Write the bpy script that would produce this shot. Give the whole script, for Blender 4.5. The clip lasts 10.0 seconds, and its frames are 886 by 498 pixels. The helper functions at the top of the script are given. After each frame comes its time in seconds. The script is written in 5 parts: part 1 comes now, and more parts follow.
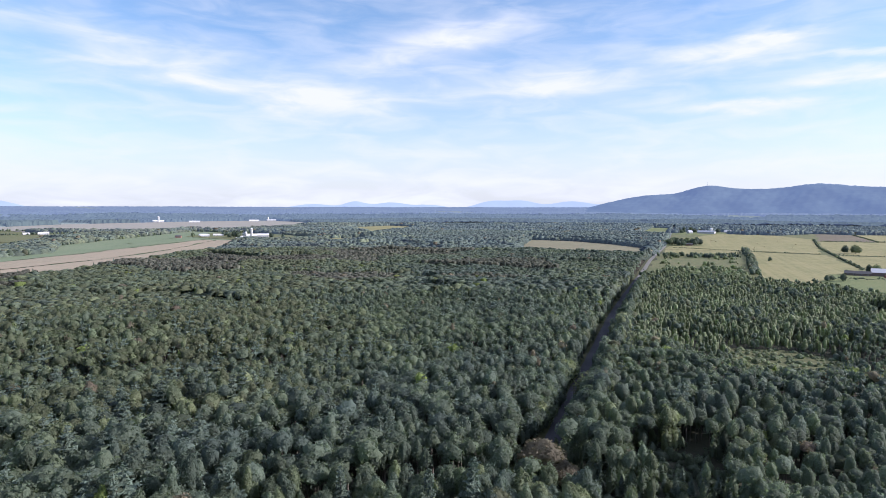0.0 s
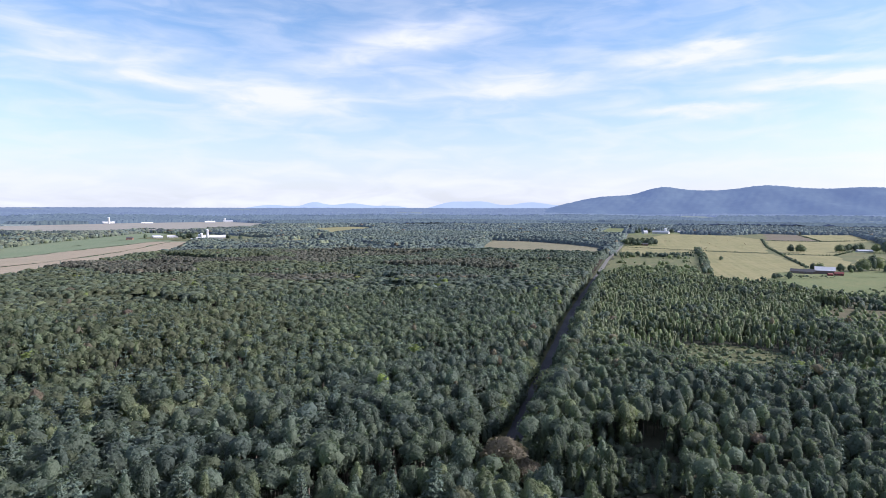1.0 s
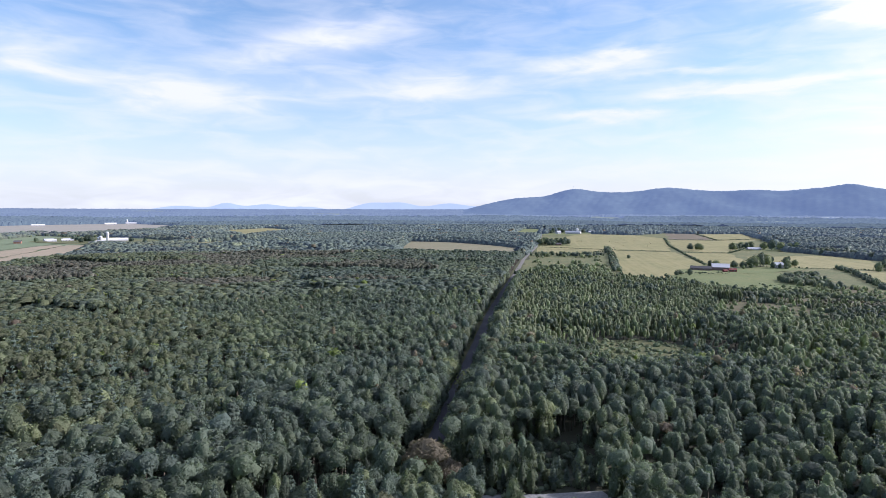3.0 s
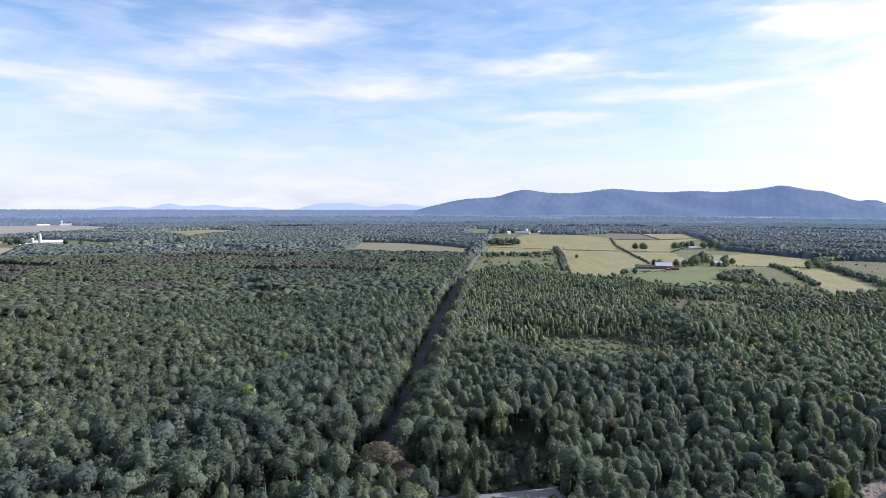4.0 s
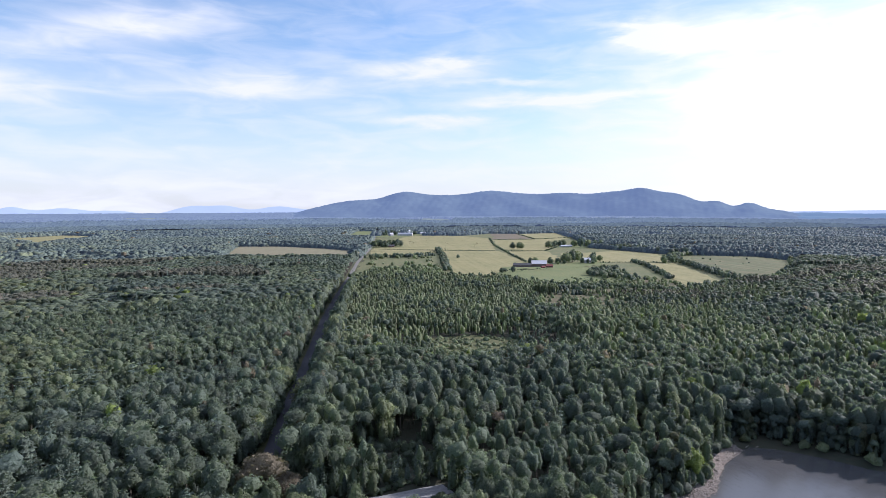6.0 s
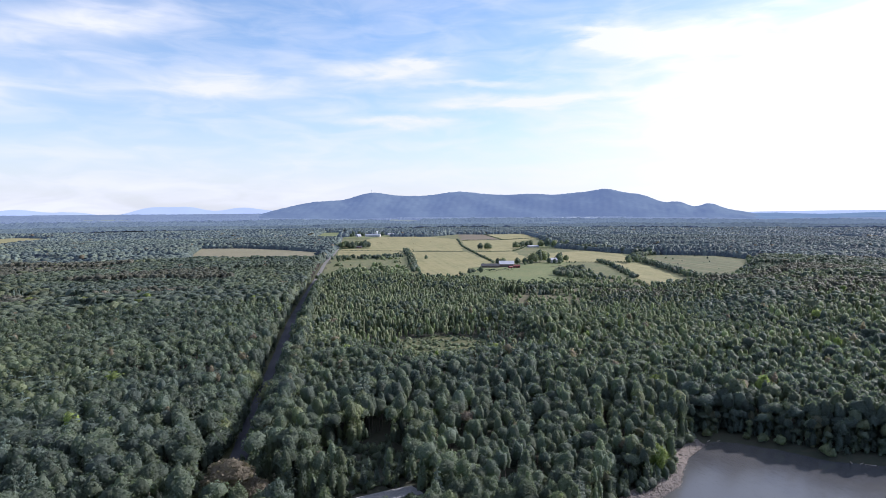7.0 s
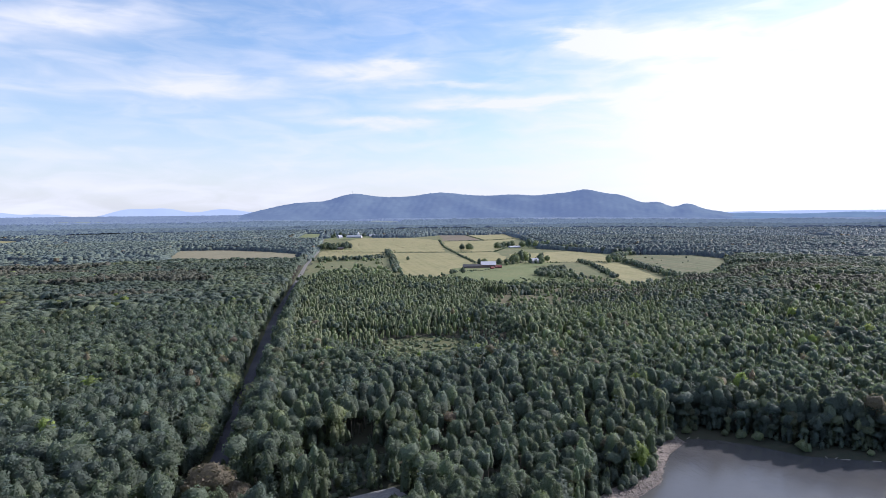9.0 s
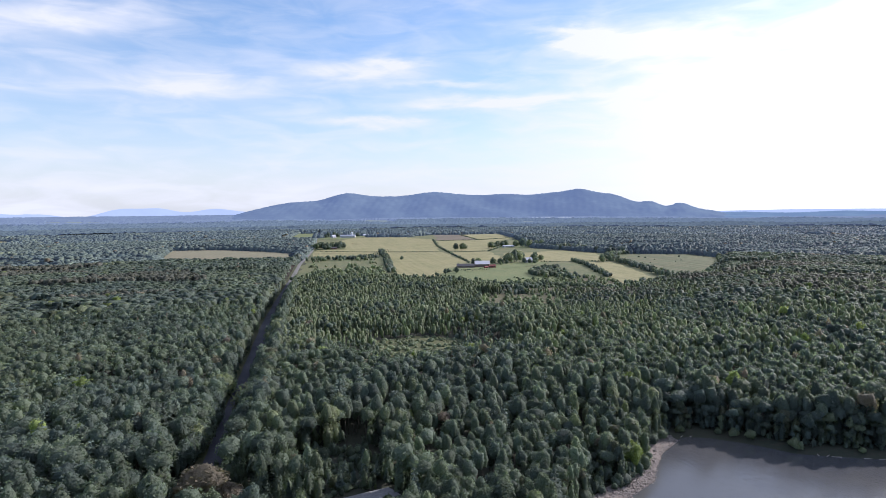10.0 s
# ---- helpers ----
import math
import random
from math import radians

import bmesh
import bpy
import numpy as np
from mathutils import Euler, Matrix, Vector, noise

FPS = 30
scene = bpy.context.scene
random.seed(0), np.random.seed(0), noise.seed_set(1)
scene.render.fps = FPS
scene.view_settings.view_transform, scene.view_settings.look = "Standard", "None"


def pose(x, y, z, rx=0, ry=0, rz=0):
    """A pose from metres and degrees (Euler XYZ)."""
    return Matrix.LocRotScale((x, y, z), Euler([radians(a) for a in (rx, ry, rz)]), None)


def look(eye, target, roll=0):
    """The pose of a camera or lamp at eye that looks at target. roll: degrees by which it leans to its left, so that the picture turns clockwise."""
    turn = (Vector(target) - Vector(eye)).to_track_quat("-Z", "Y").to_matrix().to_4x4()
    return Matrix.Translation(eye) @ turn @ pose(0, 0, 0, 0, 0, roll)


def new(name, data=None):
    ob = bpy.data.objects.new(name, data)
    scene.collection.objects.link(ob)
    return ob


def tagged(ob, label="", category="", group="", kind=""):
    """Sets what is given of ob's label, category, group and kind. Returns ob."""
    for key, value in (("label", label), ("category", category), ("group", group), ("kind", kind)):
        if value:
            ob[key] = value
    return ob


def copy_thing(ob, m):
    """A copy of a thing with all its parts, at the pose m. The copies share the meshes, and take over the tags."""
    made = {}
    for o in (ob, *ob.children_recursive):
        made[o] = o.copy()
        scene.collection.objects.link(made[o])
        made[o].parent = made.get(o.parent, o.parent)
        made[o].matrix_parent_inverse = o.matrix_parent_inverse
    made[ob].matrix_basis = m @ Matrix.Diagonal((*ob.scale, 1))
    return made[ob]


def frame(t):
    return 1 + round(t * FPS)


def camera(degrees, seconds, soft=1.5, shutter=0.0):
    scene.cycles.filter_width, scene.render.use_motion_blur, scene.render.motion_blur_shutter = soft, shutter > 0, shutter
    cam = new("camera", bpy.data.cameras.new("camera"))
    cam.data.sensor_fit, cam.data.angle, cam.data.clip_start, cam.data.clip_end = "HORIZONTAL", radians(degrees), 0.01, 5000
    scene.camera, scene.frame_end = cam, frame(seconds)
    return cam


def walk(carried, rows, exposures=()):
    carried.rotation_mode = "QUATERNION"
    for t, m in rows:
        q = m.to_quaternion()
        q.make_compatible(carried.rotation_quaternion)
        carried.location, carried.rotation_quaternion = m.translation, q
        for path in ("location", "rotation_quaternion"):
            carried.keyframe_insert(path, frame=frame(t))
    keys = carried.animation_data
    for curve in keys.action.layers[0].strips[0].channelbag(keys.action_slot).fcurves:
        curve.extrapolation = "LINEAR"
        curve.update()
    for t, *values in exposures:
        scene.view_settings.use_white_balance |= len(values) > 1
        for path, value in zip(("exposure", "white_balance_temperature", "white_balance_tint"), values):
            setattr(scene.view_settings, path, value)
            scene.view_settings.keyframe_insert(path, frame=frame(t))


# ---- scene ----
# A wide lowland forest with a straight gravel road, farms, a lake corner and far hills.
# x: east of the camera's start, y: along the road, z up, in metres.

cam = camera(73.22, 10.0, soft=0.7)


def gimbal(x, y, z, turn, tilt, lean):
    """A hovering camera: turn to the right of the road, tilt above level, lean to its left."""
    return pose(x, y, z, 90 + tilt, 0, -turn) @ pose(0, 0, 0, 0, 0, lean)


walk(cam, [
    (0.0, gimbal(0.00, 0.00, 80.00, -20.30, -4.01, 0.10)),
    (0.5, gimbal(-0.12, 0.02, 79.84, -18.33, -3.97, 0.11)),
    (1.0, gimbal(-0.25, 0.12, 79.62, -16.53, -3.91, 0.10)),
    (1.5, gimbal(-0.40, 0.35, 79.52, -14.61, -3.88, 0.08)),
    (2.0, gimbal(-0.58, 0.72, 79.48, -12.64, -3.84, 0.07)),
    (2.5, gimbal(-0.80, 1.15, 79.50, -10.73, -3.82, 0.09)),
    (4.0, gimbal(-1.42, 2.40, 79.54, -4.04, -3.73, 0.07)),
    (4.5, gimbal(-1.55, 2.65, 79.60, -1.20, -3.70, 0.04)),
    (5.0, gimbal(-1.62, 2.76, 79.60, 1.68, -3.66, -0.10)),
    (5.5, gimbal(-1.67, 2.78, 79.42, 4.56, -3.60, -0.22)),
    (6.0, gimbal(-1.72, 2.74, 79.22, 7.20, -3.57, -0.32)),
    (7.5, gimbal(-1.88, 2.55, 79.20, 10.99, -3.46, -0.48)),
    (8.0, gimbal(-1.90, 2.52, 79.19, 11.42, -3.43, -0.53)),
    (8.5, gimbal(-1.91, 2.52, 79.16, 11.76, -3.42, -0.57)),
    (9.0, gimbal(-1.90, 2.56, 79.19, 12.04, -3.43, -0.61)),
    (9.5, gimbal(-1.87, 2.64, 79.24, 12.34, -3.46, -0.65)),
    (10.0, gimbal(-1.84, 2.74, 79.22, 12.63, -3.49, -0.68)),
], exposures=((0.0, 0.70, 5990, 16), (5.0, 0.69, 5990, 16), (8.0, 0.64, 5990, 16), (10.0, 0.62, 5990, 16)))

# ---- sky, sun ----
SUN_AZ, SUN_EL = 74.0, 28.0      # degrees right of the road, degrees above level


class Nodes:
    """A shorthand for node trees: every call adds a node and returns its output."""

    def __init__(self, tree):
        self.tree = tree

    def put(self, value, socket):
        if hasattr(value, "is_output"):
            self.tree.links.new(value, socket)
        elif value is not None:
            socket.default_value = value

    def math(self, op, a, b=None, c=None, clamp=False):
        n = self.tree.nodes.new("ShaderNodeMath")
        n.operation, n.use_clamp = op, clamp
        for v, s in zip((a, b, c), n.inputs):
            self.put(v, s)
        return n.outputs[0]

    def mix(self, fac, a, b, blend="MIX"):
        n = self.tree.nodes.new("ShaderNodeMix")
        n.data_type, n.blend_type, n.clamp_factor = "RGBA", blend, True
        self.put(fac, n.inputs[0]), self.put(a, n.inputs[6]), self.put(b, n.inputs[7])
        return n.outputs[2]

    def noise(self, vec, scale, detail=3.0, rough=0.55, distort=0.0):
        n = self.tree.nodes.new("ShaderNodeTexNoise")
        self.put(vec, n.inputs["Vector"])
        n.inputs["Scale"].default_value, n.inputs["Detail"].default_value = scale, detail
        n.inputs["Roughness"].default_value, n.inputs["Distortion"].default_value = rough, distort
        return n.outputs[0]

    def combine(self, x, y, z=0.0):
        n = self.tree.nodes.new("ShaderNodeCombineXYZ")
        for v, s in zip((x, y, z), n.inputs):
            self.put(v, s)
        return n.outputs[0]

    def ramp(self, fac, *stops):
        n = self.tree.nodes.new("ShaderNodeValToRGB")
        self.put(fac, n.inputs[0])
        e = n.color_ramp.elements
        while len(e) < len(stops):
            e.new(0.5)
        for el, (at, col) in zip(e, stops):
            el.position, el.color = at, (*col, 1.0)
        return n.outputs[0]

    def smooth(self, x, lo, hi):
        n = self.tree.nodes.new("ShaderNodeMapRange")
        n.interpolation_type = "SMOOTHSTEP"
        self.put(x, n.inputs[0])
        n.inputs[1].default_value, n.inputs[2].default_value = lo, hi
        return n.outputs[0]


def build_sky():
    world = bpy.data.worlds.new("world")
    scene.world = world
    world.use_nodes = True
    tree = world.node_tree
    tree.nodes.clear()
    g = Nodes(tree)
    sky = tree.nodes.new("ShaderNodeTexSky")
    sky.sky_type, sky.sun_disc = "NISHITA", False
    sky.sun_elevation, sky.sun_rotation = radians(SUN_EL), radians(SUN_AZ)
    sky.altitude, sky.air_density, sky.dust_density, sky.ozone_density = 100, 1.0, 1.6, 2.0
    coord = tree.nodes.new("ShaderNodeTexCoord").outputs["Generated"]
    split = tree.nodes.new("ShaderNodeSeparateXYZ")
    tree.links.new(coord, split.inputs[0])
    az = g.math("MULTIPLY", g.math("ARCTAN2", split.outputs[0], split.outputs[1]), 57.2958)
    el = g.math("MULTIPLY", g.math("ARCSINE", split.outputs[2]), 57.2958)
    # wind-drawn wisps: a warp that is long along the horizon and short in height
    flat = g.combine(g.math("MULTIPLY", az, 0.10), g.math("MULTIPLY", el, 0.42))
    warp = g.math("SUBTRACT", g.noise(flat, 1.3, 5.0, 0.6, 0.4), 0.5)
    fine = g.noise(g.combine(g.math("MULTIPLY", az, 0.22), g.math("MULTIPLY", el, 0.9), 4.0), 0.75, 4.0, 0.52, 0.5)
    az_w = g.math("MULTIPLY_ADD", warp, 7.0, az)
    el_w = g.math("MULTIPLY_ADD", warp, 2.2, el)
    # cirrus banks: azimuth, elevation, half length, half height, slope, weight
    banks = ((5.5, 13.3, 6.0, 0.90, 0.00, 0.75), (17.5, 10.3, 8.5, 0.55, 0.03, 0.7), (14.0, 11.8, 6.5, 0.40, -0.02, 0.5),
             (-10.2, 11.4, 9.5, 1.60, 0.02, 0.54), (-18.5, 15.6, 6.5, 1.50, 0.16, 0.62), (5.4, 8.5, 5.0, 0.45, -0.04, 0.6),
             (-30.5, 9.6, 7.0, 1.60, 0.10, 0.52), (-48.8, 13.4, 8.0, 1.10, -0.10, 0.32), (-38.5, 10.8, 6.5, 0.90, -0.05, 0.4),
             (-46.0, 11.6, 6.5, 1.80, -0.05, 0.32), (38.0, 9.0, 12.5, 5.6, 0.00, 1.05), (24.5, 15.8, 4.0, 0.8, -0.20, 0.75),
             (31.0, 14.8, 6.5, 1.4, 0.02, 0.7), (-27.0, 13.2, 8.0, 1.2, 0.15, 0.28), (66.0, 22.0, 15.0, 13.0, 0.0, 1.1))
    cover = None
    for a, e, wide, high, slope, weight in banks:
        da = g.math("SUBTRACT", az_w, a)
        de = g.math("SUBTRACT", g.math("MULTIPLY_ADD", da, -slope, el_w), e)
        u, v = g.math("DIVIDE", da, wide), g.math("DIVIDE", de, high)
        d2 = g.math("ADD", g.math("MULTIPLY", u, u), g.math("MULTIPLY", v, v))
        one = g.math("MULTIPLY", g.math("EXPONENT", g.math("MULTIPLY", d2, -1.0)), weight)
        cover = one if cover is None else g.math("ADD", cover, one)
    cover = g.math("MULTIPLY", cover, g.math("MULTIPLY_ADD", fine, 1.3, 0.45))
    veil = g.math("MULTIPLY", g.smooth(fine, 0.30, 0.80), 0.36)
    mist = g.math("EXPONENT", g.math("MULTIPLY", g.math("POWER", g.math("DIVIDE", g.math("MAXIMUM", el, 0.0), 7.5), 2.0), -1.0))
    cover = g.math("ADD", g.math("ADD", cover, veil), g.math("MULTIPLY", mist, 0.72), clamp=True)
    # Unseen veil overhead, added to lift the fill light.
    cover = g.math("ADD", cover, g.math("MULTIPLY", g.smooth(el, 19.0, 50.0), 0.34), clamp=True)
    # towards the sun the veil is brighter
    glow = g.math("EXPONENT", g.math("MULTIPLY", g.math("POWER", g.math("DIVIDE", g.math("SUBTRACT", az, SUN_AZ), 29.0), 2.0), -1.0))
    white = g.mix(glow, (4.85, 4.95, 5.2, 1), (11.0, 10.8, 10.4, 1))
    blue = g.mix(1.0, sky.outputs[0], (0.96, 1.04, 1.09, 1), "MULTIPLY")
    sunward = g.math("EXPONENT", g.math("MULTIPLY", g.math("POWER", g.math("DIVIDE", g.math("SUBTRACT", az, SUN_AZ), 48.0), 2.0), -1.0))
    blue = g.mix(sunward, blue, g.mix(1.0, blue, (0.42, 0.50, 0.60, 1), "MULTIPLY"))
    back = tree.nodes.new("ShaderNodeBackground")
    tree.links.new(g.mix(cover, blue, white), back.inputs[0])
    back.inputs[1].default_value = 0.12
    out = tree.nodes.new("ShaderNodeOutputWorld")
    tree.links.new(back.outputs[0], out.inputs[0])


build_sky()
sun_data = bpy.data.lights.new("sun", "SUN")
sun_data.energy, sun_data.angle, sun_data.color = 5.0, radians(0.6), (1.0, 0.915, 0.83)
sun = new("sun", sun_data)
sun_to = Vector((math.sin(radians(SUN_AZ)) * math.cos(radians(SUN_EL)), math.cos(radians(SUN_AZ)) * math.cos(radians(SUN_EL)), math.sin(radians(SUN_EL))))
sun.matrix_world = look(sun_to * 300, (0, 0, 0))


# ---- materials ----
def material(name):
    m = bpy.data.materials.new(name)
    m.use_nodes = True
    m.node_tree.nodes.clear()
    g = Nodes(m.node_tree)
    pos = m.node_tree.nodes.new("ShaderNodeNewGeometry").outputs["Position"]
    return m, g, pos


def finish(m, g, color, rough=0.9, metal=0.0, bump=None, bump_dist=0.05, spec=0.3, glow=None, through_light=None):
    t = m.node_tree
    b = t.nodes.new("ShaderNodeBsdfPrincipled")
    g.put(color, b.inputs["Base Color"]), g.put(rough, b.inputs["Roughness"])
    b.inputs["Metallic"].default_value, b.inputs["Specular IOR Level"].default_value = metal, spec
    if bump is not None:
        n = t.nodes.new("ShaderNodeBump")
        n.inputs["Distance"].default_value = bump_dist
        g.put(bump, n.inputs["Height"])
        t.links.new(n.outputs[0], b.inputs["Normal"])
    if glow is not None:
        g.put(glow[0], b.inputs["Emission Color"])
        b.inputs["Emission Strength"].default_value = glow[1]
    shade = b.outputs[0]
    if through_light is not None:
        tr = t.nodes.new("ShaderNodeBsdfTranslucent")
        g.put(g.mix(1.0, color, (1.45, 1.60, 1.05, 1), "MULTIPLY"), tr.inputs[0])
        mixer = t.nodes.new("ShaderNodeMixShader")
        mixer.inputs[0].default_value = through_light
        t.links.new(shade, mixer.inputs[1]), t.links.new(tr.outputs[0], mixer.inputs[2])
        shade = mixer.outputs[0]
    out = t.nodes.new("ShaderNodeOutputMaterial")
    t.links.new(shade, out.inputs[0])
    return m


def leaf_material(name, greens, rest, through_light=0.46, haze_glow=None):
    """Foliage: a tone for every tree, patches of the stand, leaf-to-leaf variation, and in far belts haze as emission.
    """
    m, g, pos = material(name)
    t = m.node_tree
    at = t.nodes.new("ShaderNodeAttribute")
    at.attribute_name = "tone"
    info = t.nodes.new("ShaderNodeObjectInfo")
    single = t.nodes.new("ShaderNodeAttribute")
    single.attribute_name = "single"
    tone = g.math("FRACT", g.math("MULTIPLY_ADD", info.outputs["Random"], single.outputs["Fac"], at.outputs["Fac"]))
    island = t.nodes.new("ShaderNodeNewGeometry").outputs["Random Per Island"]
    stand = g.noise(pos, 0.009, 3.0, 0.55)
    base = g.ramp(tone, *greens)
    base = g.mix(g.math("MULTIPLY", g.smooth(stand, 0.42, 0.66), 0.6), base, (*rest, 1))
    dry = g.noise(pos, 0.35, 2.0)
    clump = t.nodes.new("ShaderNodeTexVoronoi")
    clump.inputs["Scale"].default_value, clump.inputs["Randomness"].default_value = 1.5, 1.0
    t.links.new(pos, clump.inputs["Vector"])
    leafy = g.noise(pos, 3.2, 3.0, 0.7)
    height = g.math("SUBTRACT", g.math("MULTIPLY", leafy, 0.9), clump.outputs["Distance"])
    # Darker where the bump lies low: shade between leaves put into the colour.
    mottle = g.math("MULTIPLY_ADD", leafy, 1.3, 0.48)
    tree = g.math("MULTIPLY_ADD", g.math("FRACT", g.math("MULTIPLY", tone, 7.31)), 0.5, 0.75)
    bright = g.math("MULTIPLY_ADD", island, 0.35, g.math("MULTIPLY_ADD", dry, 0.5, 0.5))
    bright = g.math("MULTIPLY", g.math("MULTIPLY", bright, mottle), tree)
    base = g.mix(1.0, base, g.combine(bright, bright, bright), "MULTIPLY")
    return finish(m, g, base, 0.6, spec=0.16 if haze_glow is None else 0.05, through_light=through_light, glow=haze_glow, bump=height, bump_dist=0.30)


# Blue share raised: the haze over the canopy is put into these greens.
GREENS = ((0.00, (0.069, 0.093, 0.085)), (0.20, (0.087, 0.112, 0.098)), (0.40, (0.081, 0.105, 0.096)), (0.58, (0.110, 0.136, 0.103)), (0.70, (0.095, 0.121, 0.105)),
          (0.84, (0.126, 0.152, 0.103)), (0.95, (0.144, 0.164, 0.099)), (1.00, (0.132, 0.129, 0.105)))
mat_leaf = leaf_material("broadleaf_foliage", GREENS, (0.116, 0.142, 0.090))
HAZE_BLUE = (0.40, 0.56, 1.0, 1)     # haze put into the leaves as blue emission, from 1050 m out
mat_distant_leaf = leaf_material("distant_forest", GREENS, (0.078, 0.098, 0.074), 0.2, (HAZE_BLUE, 0.030))
mat_far_leaf = leaf_material("farthest_forest", GREENS, (0.088, 0.110, 0.080), 0.2, (HAZE_BLUE, 0.060))
mat_young = leaf_material("young_poplar_foliage", ((0.0, (0.156, 0.184, 0.124)), (0.5, (0.182, 0.208, 0.134)), (1.0, (0.142, 0.172, 0.120))), (0.168, 0.194, 0.126), 0.48)
mat_needle = leaf_material("pine_needles", ((0.0, (0.082, 0.112, 0.094)), (0.5, (0.098, 0.130, 0.106)), (1.0, (0.116, 0.144, 0.118))), (0.092, 0.122, 0.100), 0.2)
mat_brown_leaf = leaf_material("reddish_foliage", ((0.0, (0.172, 0.142, 0.116)), (0.5, (0.160, 0.145, 0.108)), (1.0, (0.185, 0.150, 0.122))), (0.155, 0.142, 0.108))
mat_grey_leaf = leaf_material("grey_green_foliage", ((0.0, (0.096, 0.102, 0.086)), (0.5, (0.116, 0.120, 0.098)), (1.0, (0.128, 0.126, 0.108))), (0.108, 0.112, 0.092))
mat_distant_grey = leaf_material("distant_grey_forest", ((0.0, (0.076, 0.097, 0.080)), (1.0, (0.098, 0.118, 0.094))), (0.088, 0.108, 0.086), 0.2, (HAZE_BLUE, 0.036))
mat_lime_leaf = leaf_material("yellow_green_foliage", ((0.0, (0.165, 0.205, 0.070)), (0.5, (0.150, 0.195, 0.066)), (1.0, (0.180, 0.205, 0.072))), (0.150, 0.190, 0.068))


def bark_material():
    m, g, pos = material("bark")
    n = g.noise(pos, 3.0, 4.0)
    return finish(m, g, g.ramp(n, (0.3, (0.055, 0.047, 0.04)), (0.7, (0.13, 0.115, 0.10))), 0.9, bump=n)


def ground_material(name, a, b, c, big=0.01, small=0.4, rough=0.95, streak=None, bump=0.3):
    """Soil or grass: patches, tufts, and where given the lines of mowing or the plough."""
    m, g, pos = material(name)
    col = g.mix(g.smooth(g.noise(pos, big, 4.0, 0.6), 0.35, 0.65), (*a, 1), (*b, 1))
    fine = g.noise(pos, small, 5.0, 0.65)
    col = g.mix(g.math("MULTIPLY", g.smooth(fine, 0.40, 0.70), 0.8), col, (*c, 1))
    if streak:
        angle, width, depth = streak
        map_node = m.node_tree.nodes.new("ShaderNodeMapping")
        m.node_tree.links.new(pos, map_node.inputs[0])
        map_node.inputs["Rotation"].default_value = (0, 0, radians(angle))
        map_node.inputs["Scale"].default_value = (1.0 / width, 0.004, 1.0)
        lines = g.noise(map_node.outputs[0], 1.0, 3.0, 0.6)
        col = g.mix(g.math("MULTIPLY", g.smooth(lines, 0.4, 0.65), depth), col, (*c, 1))
    return finish(m, g, col, rough, bump=fine, bump_dist=bump, spec=0.15)


mat_bark = bark_material()
mat_floor = ground_material("forest_floor", (0.034, 0.042, 0.032), (0.046, 0.050, 0.036), (0.055, 0.052, 0.040), 0.03, 0.6)
mat_hay = ground_material("mown_hay_field", (0.190, 0.180, 0.088), (0.140, 0.146, 0.070), (0.238, 0.214, 0.118), 0.020, 0.15, streak=(12, 6.0, 0.6))
mat_pasture = ground_material("pasture_grass", (0.112, 0.124, 0.064), (0.152, 0.146, 0.080), (0.074, 0.090, 0.046), 0.024, 0.2, streak=(70, 7.0, 0.35))
mat_lawn = ground_material("green_paddock", (0.121, 0.146, 0.068), (0.146, 0.158, 0.076), (0.095, 0.121, 0.057), 0.02, 0.25)
# mat_tan and mat_crop are lightened to carry the haze over the western fields.
mat_tan = ground_material("dry_stubble", (0.250, 0.210, 0.158), (0.215, 0.190, 0.142), (0.300, 0.250, 0.192), 0.01, 0.2, streak=(-35, 5.0, 0.5))
# Far stubble: haze over the plain put into a paler, greyer base colour.
mat_far_tan = ground_material("hazed_stubble", (0.235, 0.222, 0.205), (0.205, 0.205, 0.190), (0.270, 0.250, 0.225), 0.006, 0.1, streak=(-35, 9.0, 0.5))
mat_stubble = ground_material("olive_stubble", (0.165, 0.155, 0.105), (0.145, 0.142, 0.095), (0.195, 0.178, 0.122), 0.012, 0.2, streak=(5, 6.0, 0.5))
mat_crop = ground_material("green_crop", (0.140, 0.178, 0.110), (0.170, 0.196, 0.128), (0.112, 0.150, 0.096), 0.008, 0.2, streak=(-35, 5.0, 0.4))
mat_fallow = ground_material("brown_fallow", (0.127, 0.107, 0.084), (0.146, 0.127, 0.099), (0.107, 0.095, 0.068), 0.01, 0.2, streak=(15, 5.0, 0.4))
mat_rough = ground_material("rough_meadow", (0.107, 0.121, 0.068), (0.139, 0.127, 0.076), (0.063, 0.076, 0.038), 0.03, 0.12, streak=(80, 9.0, 0.6))
mat_glade = ground_material("glade_grass", (0.082, 0.092, 0.046), (0.104, 0.104, 0.054), (0.052, 0.064, 0.032), 0.05, 0.25)
mat_scrub = ground_material("scrub_grass", (0.095, 0.089, 0.057), (0.070, 0.076, 0.041), (0.121, 0.101, 0.068), 0.03, 0.2)
# One road gravel twice: tree shade, then open sun, put into its colour.
mat_shaded_road = ground_material("shaded_gravel", (0.058, 0.062, 0.080), (0.080, 0.083, 0.100), (0.044, 0.048, 0.062), 0.06, 1.2, bump=0.08)
mat_sunlit_road = ground_material("sunlit_gravel", (0.150, 0.150, 0.153), (0.190, 0.186, 0.182), (0.100, 0.102, 0.108), 0.05, 0.8, bump=0.08)
mat_lane = ground_material("pale_gravel", (0.20, 0.205, 0.22), (0.25, 0.25, 0.26), (0.14, 0.145, 0.16), 0.06, 1.2, bump=0.08)
mat_verge = ground_material("road_verge", (0.060, 0.070, 0.036), (0.085, 0.085, 0.050), (0.045, 0.052, 0.028), 0.06, 0.6)
